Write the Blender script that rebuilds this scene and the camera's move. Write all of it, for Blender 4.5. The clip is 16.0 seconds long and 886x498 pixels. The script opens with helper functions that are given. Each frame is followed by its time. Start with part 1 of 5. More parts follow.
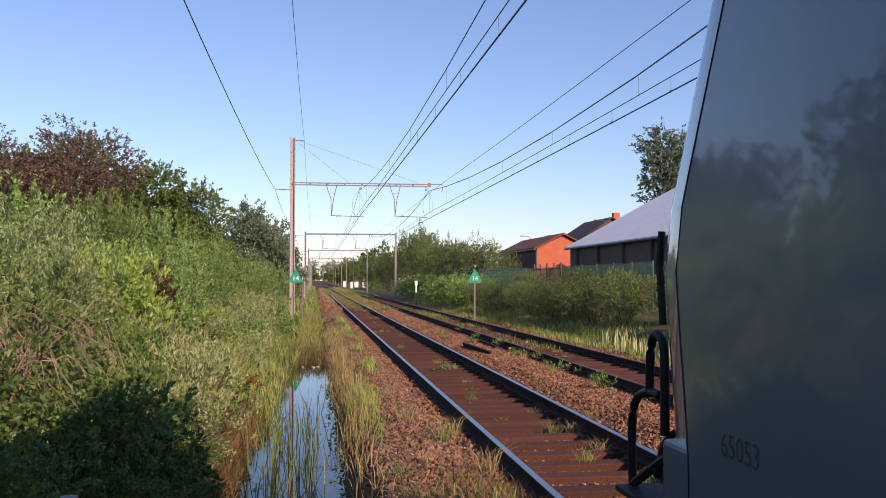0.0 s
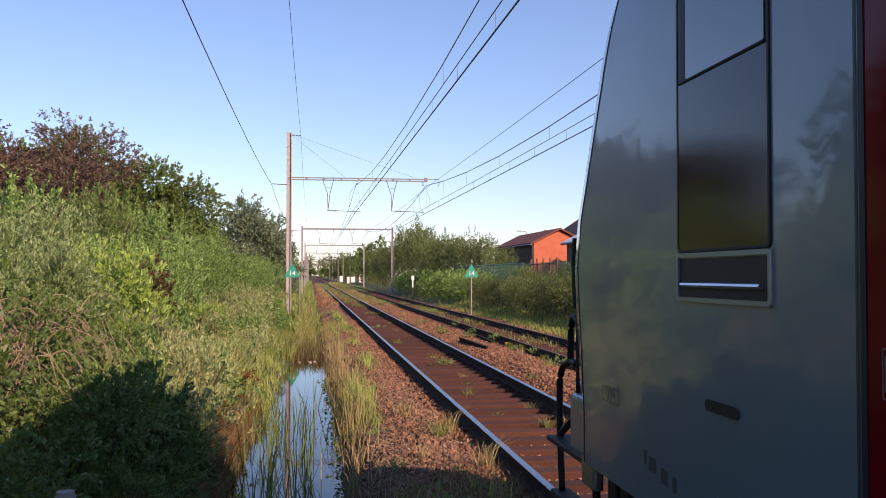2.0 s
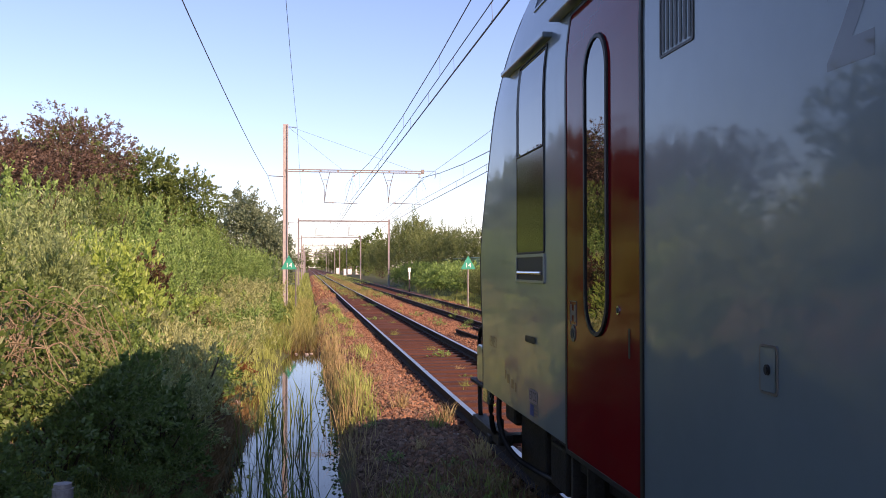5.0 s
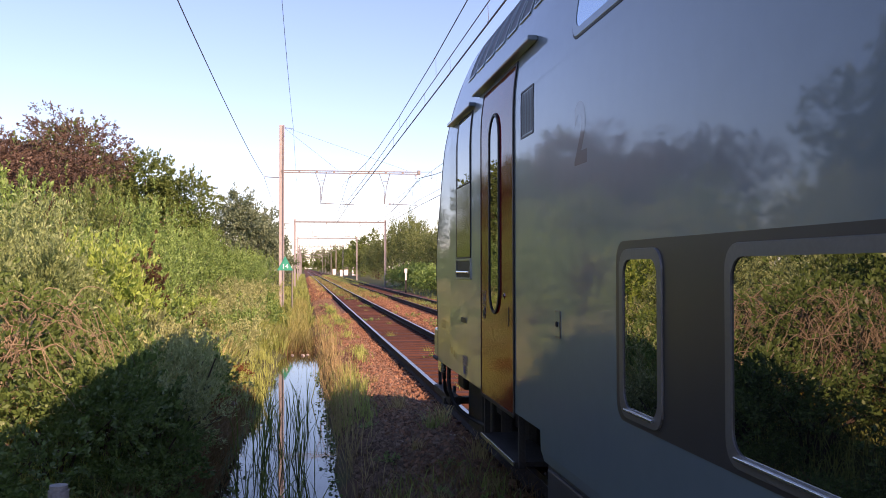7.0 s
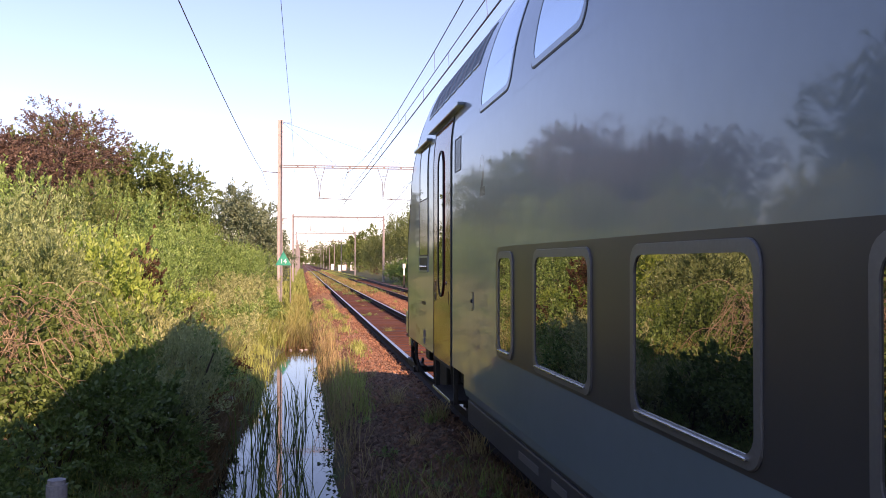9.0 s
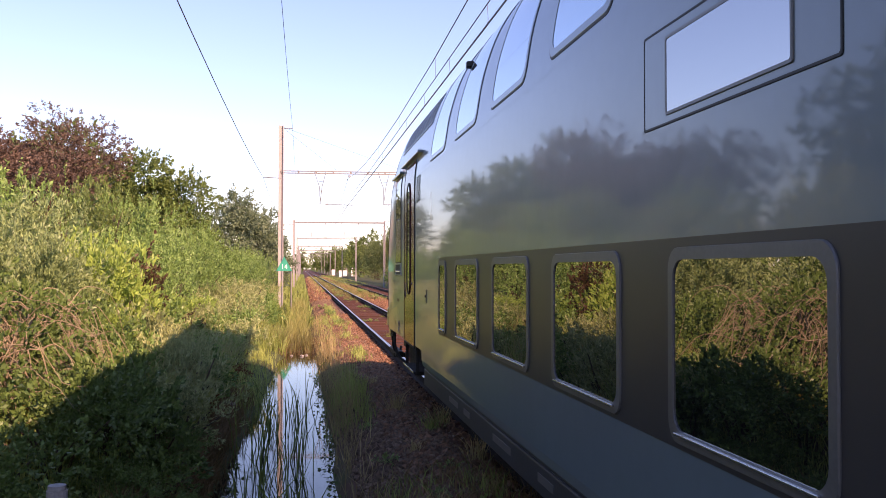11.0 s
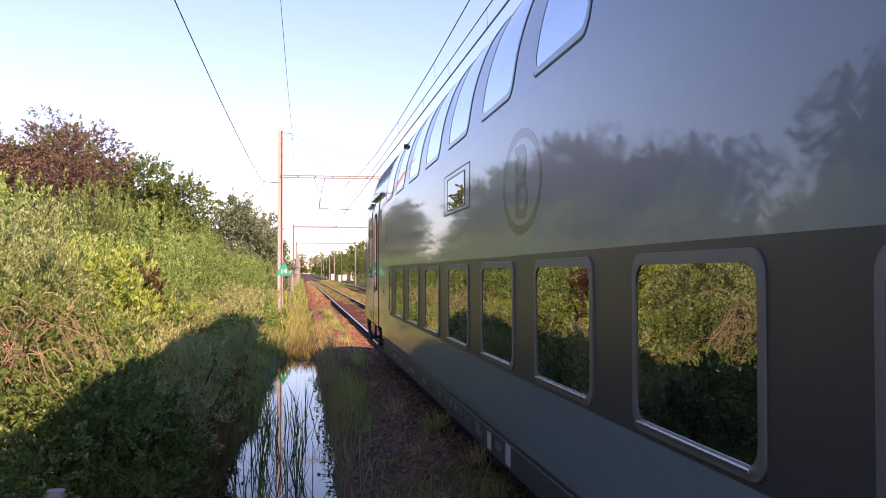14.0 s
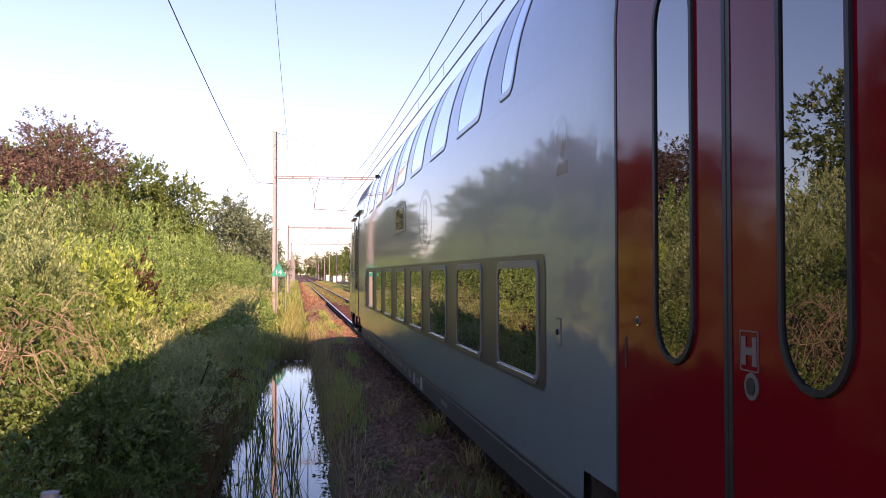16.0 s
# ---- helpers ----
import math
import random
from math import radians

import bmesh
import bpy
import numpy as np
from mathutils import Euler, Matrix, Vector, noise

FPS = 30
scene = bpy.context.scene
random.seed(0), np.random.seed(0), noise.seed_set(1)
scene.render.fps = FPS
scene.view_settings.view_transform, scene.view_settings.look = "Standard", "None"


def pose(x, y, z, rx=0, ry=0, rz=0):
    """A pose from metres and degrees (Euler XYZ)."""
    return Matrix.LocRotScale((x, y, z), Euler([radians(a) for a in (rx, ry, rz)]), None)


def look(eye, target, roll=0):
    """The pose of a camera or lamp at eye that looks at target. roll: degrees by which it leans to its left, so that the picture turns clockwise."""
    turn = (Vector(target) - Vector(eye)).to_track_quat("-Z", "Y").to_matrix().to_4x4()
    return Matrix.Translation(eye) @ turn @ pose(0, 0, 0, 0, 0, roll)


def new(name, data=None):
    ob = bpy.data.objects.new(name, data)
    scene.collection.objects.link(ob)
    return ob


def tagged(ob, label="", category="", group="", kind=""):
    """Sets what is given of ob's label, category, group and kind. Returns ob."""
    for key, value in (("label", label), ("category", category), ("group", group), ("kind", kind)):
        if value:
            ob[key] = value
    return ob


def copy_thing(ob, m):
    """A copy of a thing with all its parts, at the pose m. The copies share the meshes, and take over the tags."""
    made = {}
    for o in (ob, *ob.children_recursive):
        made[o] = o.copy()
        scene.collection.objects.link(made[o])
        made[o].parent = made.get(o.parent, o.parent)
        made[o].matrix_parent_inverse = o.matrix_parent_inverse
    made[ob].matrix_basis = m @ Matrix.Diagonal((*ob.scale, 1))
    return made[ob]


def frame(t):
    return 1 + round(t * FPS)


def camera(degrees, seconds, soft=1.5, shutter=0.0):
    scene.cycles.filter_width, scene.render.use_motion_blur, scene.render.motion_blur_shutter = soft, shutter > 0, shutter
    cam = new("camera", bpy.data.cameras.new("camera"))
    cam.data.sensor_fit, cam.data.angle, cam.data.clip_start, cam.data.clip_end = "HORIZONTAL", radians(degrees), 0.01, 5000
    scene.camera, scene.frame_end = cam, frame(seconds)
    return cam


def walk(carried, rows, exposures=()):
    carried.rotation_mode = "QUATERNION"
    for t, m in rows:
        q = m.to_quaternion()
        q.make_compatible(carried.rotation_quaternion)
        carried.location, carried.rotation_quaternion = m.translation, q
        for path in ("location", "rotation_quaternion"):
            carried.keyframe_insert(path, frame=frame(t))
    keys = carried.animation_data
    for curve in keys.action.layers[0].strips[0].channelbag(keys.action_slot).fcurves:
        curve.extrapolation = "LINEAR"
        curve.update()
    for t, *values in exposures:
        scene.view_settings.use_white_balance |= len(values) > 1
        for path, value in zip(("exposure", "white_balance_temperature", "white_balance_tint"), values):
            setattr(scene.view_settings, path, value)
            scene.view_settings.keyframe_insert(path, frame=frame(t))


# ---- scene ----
F_LENS = 50.83
cam = camera(F_LENS, 16.0, 0.9)
EYE = (0.0, 0.0, 1.96)
# seconds, turn to the right of the track, upward tilt, lean (degrees)
CAMERA_ROWS = [
    (0, 7.867, 1.926, 0.0), (0.5, 7.924, 1.875, -0.08), (1, 7.979, 1.781, 0.06), (1.5, 8.042, 1.775, 0.1),
    (2, 8.074, 1.616, 0.02), (2.5, 8.130, 1.475, 0.03), (3, 8.185, 1.170, -0.02), (3.5, 8.182, 1.054, -0.1),
    (4, 8.199, 1.050, -0.08), (6.5, 8.445, 1.241, -0.03), (7, 8.503, 1.174, -0.08), (7.5, 8.485, 1.120, -0.12),
    (8, 8.463, 1.054, -0.13), (8.5, 8.515, 1.034, -0.07), (9, 8.607, 0.880, 0.02), (11.5, 8.547, 1.503, 0.02),
    (12, 8.499, 1.856, -0.1), (12.5, 8.565, 2.077, -0.05), (13, 8.579, 1.652, -0.03), (13.5, 8.589, 1.500, 0.0),
    (14, 8.589, 1.493, 0.0), (14.5, 8.696, 1.489, -0.06), (15, 8.761, 1.512, 0.02), (15.5, 8.841, 1.469, -0.04),
    (16, 8.902, 1.538, -0.1)]
walk(cam, [(t, pose(*EYE, 90 + up, 0, -turn) @ pose(0, 0, 0, 0, 0, lean)) for t, turn, up, lean in CAMERA_ROWS],
     exposures=[(0, 0.22, 6540, 27), (2, 0.32, 6680, 29), (4, 0.56, 6920, 34), (7, 0.80, 7190, 39), (9, 0.95, 7320, 42), (12, 0.95, 7320, 42), (14, 1.07, 7380, 43), (16, 1.12, 7400, 45)])

# how far the train has rolled (seconds, metres)
TRAIN_ROWS = [(0, 0.0), (0.5, 0.29), (1, 0.606), (1.5, 0.93), (2, 1.275), (2.5, 1.649), (3, 2.044), (3.5, 2.473),
              (4, 2.929), (5.25, 4.205), (6.5, 5.619), (7, 6.208), (7.5, 6.801), (8, 7.402), (8.5, 8.053), (9, 8.726),
              (10.25, 10.50), (11.5, 12.454), (12, 13.307), (12.5, 14.182), (13, 15.08), (13.5, 16.01), (14, 16.971),
              (14.5, 17.973), (15, 19.012), (15.5, 20.07), (16, 21.181)]

# ---- light ----
SUN_FROM = Vector((1.13, -1.78, 1.0)).normalized()
world = bpy.data.worlds.new("sky")
scene.world = world
world.use_nodes = True
wn, wl = world.node_tree.nodes, world.node_tree.links
sky = wn.new("ShaderNodeTexSky")
sky.sky_type, sky.sun_disc = "NISHITA", False
sky.sun_elevation = math.asin(SUN_FROM.z)
sky.sun_rotation = math.atan2(SUN_FROM.x, SUN_FROM.y)
sky.air_density, sky.dust_density, sky.ozone_density = 1.0, 0.3, 4.0
wl.new(sky.outputs["Color"], wn["Background"].inputs["Color"])
wn["Background"].inputs["Strength"].default_value = 0.13
sun = new("sun", bpy.data.lights.new("sun", "SUN"))
sun.data.energy, sun.data.angle, sun.data.color = 5.0, radians(0.55), (1.0, 0.735, 0.49)
sun.matrix_basis = look(SUN_FROM * 50, (0, 0, 0))


# ---- materials ----
def material(name, base, rough=0.7, metal=0.0, coat=0.0, ior=1.45, spread=0.25, scale=6.0, fine=60.0, bump=0.0,
             per="", second=None, trans=0.0):
    """Base colour varied by two noises, and by object or island where asked."""
    m = bpy.data.materials.new(name)
    m.use_nodes = True
    n, l = m.node_tree.nodes, m.node_tree.links
    b = n["Principled BSDF"]
    b.inputs["Roughness"].default_value, b.inputs["Metallic"].default_value = rough, metal
    b.inputs["Coat Weight"].default_value, b.inputs["IOR"].default_value = coat, ior
    b.inputs["Coat Roughness"].default_value = 0.04
    geo = n.new("ShaderNodeTexCoord")
    big, small = n.new("ShaderNodeTexNoise"), n.new("ShaderNodeTexNoise")
    big.inputs["Scale"].default_value, small.inputs["Scale"].default_value = scale, fine
    big.inputs["Detail"].default_value = 4
    l.new(geo.outputs["Object"], big.inputs["Vector"]), l.new(geo.outputs["Object"], small.inputs["Vector"])
    add = n.new("ShaderNodeMath")
    add.operation = "ADD"
    l.new(big.outputs["Fac"], add.inputs[0]), l.new(small.outputs["Fac"], add.inputs[1])
    fac = add.outputs[0]
    if per:
        src = n.new("ShaderNodeObjectInfo") if per == "object" else n.new("ShaderNodeNewGeometry")
        out = src.outputs["Random"] if per == "object" else src.outputs["Random Per Island"]
        more = n.new("ShaderNodeMath")
        more.operation = "ADD"
        l.new(fac, more.inputs[0]), l.new(out, more.inputs[1])
        fac = more.outputs[0]
        if per == "both":
            whole, half = n.new("ShaderNodeObjectInfo"), n.new("ShaderNodeMath")
            half.operation = "MULTIPLY_ADD"
            half.inputs[1].default_value = 0.8
            l.new(whole.outputs["Random"], half.inputs[0]), l.new(fac, half.inputs[2])
            fac = half.outputs[0]
    span = n.new("ShaderNodeMapRange")
    span.inputs["From Min"].default_value = 0.6
    span.inputs["From Max"].default_value = {"": 1.4, "both": 2.9}.get(per, 2.3)
    l.new(fac, span.inputs["Value"])
    mix = n.new("ShaderNodeMix")
    mix.data_type = "RGBA"
    other = second or tuple(min(1.0, c * (1 + spread)) for c in base)
    first = tuple(c * (1 - spread) for c in base)
    mix.inputs["A"].default_value, mix.inputs["B"].default_value = (*first, 1), (*other, 1)
    l.new(span.outputs["Result"], mix.inputs["Factor"])
    l.new(mix.outputs["Result"], b.inputs["Base Color"])
    if bump:
        bn = n.new("ShaderNodeBump")
        bn.inputs["Strength"].default_value, bn.inputs["Distance"].default_value = bump, 0.02
        l.new(add.outputs[0], bn.inputs["Height"])
        l.new(bn.outputs["Normal"], b.inputs["Normal"])
    if trans:
        tr, ad = n.new("ShaderNodeBsdfTranslucent"), n.new("ShaderNodeMixShader")
        l.new(mix.outputs["Result"], tr.inputs["Color"])
        ad.inputs["Fac"].default_value = trans
        l.new(b.outputs[0], ad.inputs[1]), l.new(tr.outputs[0], ad.inputs[2])
        l.new(ad.outputs[0], n["Material Output"].inputs["Surface"])
    return m


def glossy_paint(name, base, rough, ior, wave=0.0, coat=0.0):
    m = material(name, base, rough, coat=coat, ior=ior, spread=0.05, scale=1.3, fine=9.0)
    n, l = m.node_tree.nodes, m.node_tree.links
    if wave:
        # the sheet leans a little in and out from panel to panel along its length
        tx, nz, gm = n.new("ShaderNodeTexCoord"), n.new("ShaderNodeTexNoise"), n.new("ShaderNodeNewGeometry")
        nz.inputs["Scale"].default_value, nz.inputs["Detail"].default_value = 1.0, 4
        stretch, lean, put, add, unit = (n.new("ShaderNodeVectorMath"), n.new("ShaderNodeMath"), n.new("ShaderNodeCombineXYZ"),
                                         n.new("ShaderNodeVectorMath"), n.new("ShaderNodeVectorMath"))
        stretch.operation, add.operation, unit.operation, lean.operation = "MULTIPLY", "ADD", "NORMALIZE", "MULTIPLY_ADD"
        stretch.inputs[1].default_value = (0.1, 9.0, 0.25)
        lean.inputs[1].default_value, lean.inputs[2].default_value = wave, -0.5 * wave
        l.new(tx.outputs["Object"], stretch.inputs[0]), l.new(stretch.outputs[0], nz.inputs["Vector"])
        l.new(nz.outputs["Fac"], lean.inputs[0]), l.new(lean.outputs[0], put.inputs["Z"])
        l.new(gm.outputs["Normal"], add.inputs[0]), l.new(put.outputs[0], add.inputs[1]), l.new(add.outputs[0], unit.inputs[0])
        l.new(unit.outputs[0], n["Principled BSDF"].inputs["Normal"])
        l.new(unit.outputs[0], n["Principled BSDF"].inputs["Coat Normal"])
    return m


GREY = glossy_paint("grey_paint", (0.150, 0.206, 0.233), 0.40, 1.36, 0.05, 0.75)
DARK_BAND = glossy_paint("dark_band_paint", (0.060, 0.055, 0.055), 0.34, 1.36, 0.04)
RED = glossy_paint("red_paint", (0.20, 0.004, 0.010), 0.07, 1.23, 0.05)
SKIRT = material("dark_skirt_paint", (0.045, 0.045, 0.05), 0.5, scale=2, spread=0.35)
FRAME = material("window_frame_grey", (0.165, 0.162, 0.160), 0.4, metal=0.3, spread=0.1)
ALU = material("brushed_aluminium", (0.6, 0.61, 0.63), 0.22, metal=0.9, spread=0.08, scale=3)
ALU_DULL = material("dull_aluminium", (0.30, 0.34, 0.36), 0.35, metal=0.5, spread=0.1, scale=3)
RUBBER = material("black_rubber", (0.012, 0.012, 0.013), 0.55, spread=0.2)
GLASS = material("coated_glass", (0.008, 0.010, 0.009), 0.01, ior=4.6, spread=0.1, scale=1)
# bluish metal for clear glass: the sky's brightness and blue are in its colour
GLASS_SKY_TINT = material("sky_tinted_mirror_pane", (0.50, 0.62, 0.70), 0.015, metal=0.85, spread=0.04, scale=1)
GLASS_DOOR = material("door_glass", (0.006, 0.008, 0.008), 0.01, ior=2.1, spread=0.1, scale=1)
PALE_CHIP = material("pale_limestone_chip", (0.22, 0.16, 0.12), 0.95, spread=0.3, per="island", second=(0.46, 0.38, 0.30))
SMOKE = material("smoked_glass", (0.010, 0.011, 0.013), 0.10, ior=1.38, spread=0.1, scale=1)
IRON = material("dirty_iron", (0.03, 0.027, 0.025), 0.65, metal=0.3, spread=0.4, bump=0.3)
STEEL = material("polished_rail_steel", (0.36, 0.36, 0.38), 0.32, metal=1.0, spread=0.12, scale=2)
DULL_RAIL = material("dull_brown_rail_head", (0.13, 0.085, 0.06), 0.55, metal=0.4, spread=0.3, scale=2)
RUST = material("rail_rust", (0.026, 0.014, 0.010), 0.85, spread=0.4, bump=0.4)
SLEEPER = material("old_sleeper_wood", (0.070, 0.027, 0.017), 0.9, spread=0.45, scale=4, fine=45, bump=0.6, per="object")
STONE = material("rusty_ballast_stone", (0.058, 0.020, 0.010), 0.95, spread=0.5, per="island",
                 second=(0.36, 0.195, 0.115))
PALE_STONE = material("dusty_tan_stone", (0.070, 0.037, 0.024), 0.95, spread=0.5, per="island", second=(0.31, 0.205, 0.138))
CONCRETE = material("mast_concrete", (0.32, 0.30, 0.28), 0.8, spread=0.2, bump=0.2)
GALV = material("galvanised_steel", (0.20, 0.195, 0.19), 0.55, metal=0.5, spread=0.25)
MAST = material("weathered_mast_steel", (0.34, 0.325, 0.32), 0.6, metal=0.15, spread=0.25)
WIRE = material("catenary_wire", (0.06, 0.06, 0.065), 0.5, metal=0.5)
SIGN_GREEN = material("sign_green", (0.012, 0.29, 0.20), 0.4, spread=0.1)
WHITE = material("white_paint", (0.78, 0.78, 0.76), 0.5, spread=0.06)
BRICK_ORANGE = material("orange_brick", (0.50, 0.145, 0.08), 0.9, spread=0.2, scale=2, fine=30)
# dark brick, and the shaded colour of orange brick houses' side walls
BRICK_DARK_AND_SHADED = material("dark_brown_and_shaded_brick", (0.145, 0.092, 0.076), 0.9, spread=0.25, scale=1, fine=20)
ROOF_TILE = material("red_roof_tile", (0.20, 0.065, 0.04), 0.8, spread=0.25, scale=1, fine=12)
ROOF_DARK = material("dark_roof_tile", (0.085, 0.052, 0.046), 0.8, spread=0.25, scale=1, fine=12)
ROOF_WHITE = material("white_roof_sheet", (0.88, 0.86, 0.84), 0.5, spread=0.08, scale=0.6, fine=4)
FENCE = material("green_fence_paint", (0.012, 0.085, 0.05), 0.5, spread=0.2)
FENCE_PALE = material("pale_green_paint", (0.16, 0.36, 0.28), 0.5, spread=0.15)
BARK = material("bark", (0.075, 0.055, 0.04), 0.95, spread=0.4, bump=0.5)
DRY_TWIG = material("dry_bramble_cane", (0.25, 0.205, 0.135), 0.85, spread=0.35, per="island")


def leaf_material(name, a, b, rough=0.5, trans=0.3):
    return material(name, a, rough, spread=0.3, scale=0.7, fine=1.9, per="both", second=b, trans=trans)


LEAF_WILLOW = leaf_material("willow_leaf", (0.085, 0.165, 0.045), (0.50, 0.65, 0.29), 0.38, 0.34)
LEAF_GREEN = leaf_material("bush_leaf", (0.054, 0.136, 0.028), (0.31, 0.50, 0.14), 0.42)
LEAF_DARK = leaf_material("bramble_leaf", (0.034, 0.080, 0.018), (0.185, 0.30, 0.08), 0.42)
LEAF_HEDGE = leaf_material("hedge_leaf", (0.040, 0.080, 0.024), (0.215, 0.29, 0.10))
LEAF_PURPLE = leaf_material("copper_leaf", (0.042, 0.031, 0.026), (0.175, 0.122, 0.088), trans=0.2)
LEAF_TREE = leaf_material("tree_leaf", (0.034, 0.074, 0.018), (0.19, 0.275, 0.068))
LEAF_GREYGREEN = leaf_material("grey_green_leaf", (0.070, 0.122, 0.066), (0.26, 0.35, 0.21))
LEAF_RED = leaf_material("reddening_leaf", (0.15, 0.04, 0.02), (0.27, 0.14, 0.04))
LEAF_YELLOW = leaf_material("yellowing_leaf", (0.26, 0.17, 0.03), (0.36, 0.28, 0.05))
GRASS_GREEN = leaf_material("green_grass", (0.12, 0.20, 0.035), (0.42, 0.50, 0.14))
GRASS_DRY = leaf_material("dry_grass", (0.28, 0.21, 0.08), (0.56, 0.46, 0.22))
REED = leaf_material("reed_leaf", (0.07, 0.13, 0.025), (0.22, 0.30, 0.06))


def ground_material():
    """Brown ballast dust on the tracks, soil and low herbs beside them."""
    m = material("ground_soil", (0.125, 0.057, 0.034), 0.95, spread=0.4, scale=1.5, fine=28, bump=0.5)
    n, l = m.node_tree.nodes, m.node_tree.links
    b = n["Principled BSDF"]
    old = b.inputs["Base Color"].links[0].from_socket
    co, sep = n.new("ShaderNodeTexCoord"), n.new("ShaderNodeSeparateXYZ")
    l.new(co.outputs["Object"], sep.inputs[0])
    nz = n.new("ShaderNodeTexNoise")
    nz.inputs["Scale"].default_value, nz.inputs["Detail"].default_value = 0.9, 6
    l.new(co.outputs["Object"], nz.inputs["Vector"])
    away = n.new("ShaderNodeMath")
    away.operation = "SUBTRACT"
    away.inputs[1].default_value = 4.55
    l.new(sep.outputs["X"], away.inputs[0])
    ab = n.new("ShaderNodeMath")
    ab.operation = "ABSOLUTE"
    l.new(away.outputs[0], ab.inputs[0])
    wob = n.new("ShaderNodeMath")
    wob.operation = "MULTIPLY_ADD"
    wob.inputs[1].default_value = 1.6
    l.new(nz.outputs["Fac"], wob.inputs[0]), l.new(ab.outputs[0], wob.inputs[2])
    rng = n.new("ShaderNodeMapRange")
    rng.inputs["From Min"].default_value, rng.inputs["From Max"].default_value = 4.7, 5.3
    l.new(wob.outputs[0], rng.inputs["Value"])
    mix = n.new("ShaderNodeMix")
    mix.data_type = "RGBA"
    green = n.new("ShaderNodeMix")
    green.data_type = "RGBA"
    green.inputs["A"].default_value, green.inputs["B"].default_value = (0.06, 0.05, 0.022, 1), (0.07, 0.11, 0.025, 1)
    l.new(nz.outputs["Fac"], green.inputs["Factor"])
    l.new(rng.outputs["Result"], mix.inputs["Factor"])
    l.new(old, mix.inputs["A"]), l.new(green.outputs["Result"], mix.inputs["B"])
    l.new(mix.outputs["Result"], b.inputs["Base Color"])
    return m


GROUND = ground_material()
WATER = material("ditch_water", (0.012, 0.013, 0.009), 0.015, ior=1.33, spread=0.2, scale=3, fine=14, bump=0.012)


# ---- mesh helpers ----
def mesh_object(name, bm, mat, parent=None, label=""):
    me = bpy.data.meshes.new(name)
    bm.normal_update()
    bm.to_mesh(me)
    bm.free()
    me.materials.append(mat)
    ob = new(name, me)
    ob.parent = parent
    if label:
        tagged(ob, label)
    return ob


def part(name, bm, mat, parent, label=""):
    return mesh_object(name, bm, mat, parent, label)


def raw_mesh(name, verts, faces, mat, smooth=False):
    me = bpy.data.meshes.new(name)
    me.from_pydata(verts, [], faces)
    me.materials.append(mat)
    if smooth:
        me.polygons.foreach_set("use_smooth", [True] * len(me.polygons))
    me.update()
    return me


def shaded(ob):
    ob.data.polygons.foreach_set("use_smooth", [True] * len(ob.data.polygons))
    return ob


def box(bm, x0, x1, y0, y1, z0, z1, bevel=0.0):
    v = [bm.verts.new((x, y, z)) for x in (x0, x1) for y in (y0, y1) for z in (z0, z1)]
    quads = [(0, 1, 3, 2), (4, 6, 7, 5), (0, 4, 5, 1), (2, 3, 7, 6), (0, 2, 6, 4), (1, 5, 7, 3)]
    faces = [bm.faces.new([v[i] for i in q]) for q in quads]
    if bevel:
        edges = list({e for f in faces for e in f.edges})
        bmesh.ops.bevel(bm, geom=edges, offset=bevel, segments=2, affect="EDGES", profile=0.5)
    return bm


def tube(bm, points, radius, sides=8, taper=1.0):
    """A round bar along points."""
    pts = [Vector(p) for p in points]
    rings = []
    for i, p in enumerate(pts):
        d = (pts[min(i + 1, len(pts) - 1)] - pts[max(i - 1, 0)]).normalized()
        a = d.orthogonal().normalized() if abs(d.z) > 0.95 else d.cross(Vector((0, 0, 1))).normalized()
        b = d.cross(a)
        r = radius * (1 + (taper - 1) * i / max(1, len(pts) - 1))
        rings.append([bm.verts.new(p + r * (math.cos(k) * a + math.sin(k) * b))
                      for k in (2 * math.pi * j / sides for j in range(sides))])
    for r0, r1 in zip(rings, rings[1:]):
        for j in range(sides):
            bm.faces.new((r0[j], r0[(j + 1) % sides], r1[(j + 1) % sides], r1[j]))
    bm.faces.new(rings[0][::-1])
    bm.faces.new(rings[-1])
    return bm


def thing(name, label, category, group="", kind="", at=(0, 0, 0), turn=0):
    ob = new(name)
    ob.matrix_basis = pose(*at, 0, 0, turn)
    return tagged(ob, label, category, group, kind)


def lettering(name, text, size, mat, parent, m, label, thick=0.0015, bold=0.0):
    cu = bpy.data.curves.new(name, "FONT")
    cu.offset = bold
    cu.body, cu.size, cu.align_x, cu.align_y, cu.extrude = text, size, "CENTER", "CENTER", thick
    tmp = new(name + "_text", cu)
    me = bpy.data.meshes.new_from_object(tmp.evaluated_get(bpy.context.evaluated_depsgraph_get()))
    bpy.data.objects.remove(tmp)
    me.materials.clear()
    me.materials.append(mat)
    ob = new(name, me)
    ob.parent, ob.matrix_basis = parent, m
    return tagged(ob, label)


# ---- ground, ditch ----
def ramp(v, *pairs):
    return float(np.interp(v, [p[0] for p in pairs], [p[1] for p in pairs]))


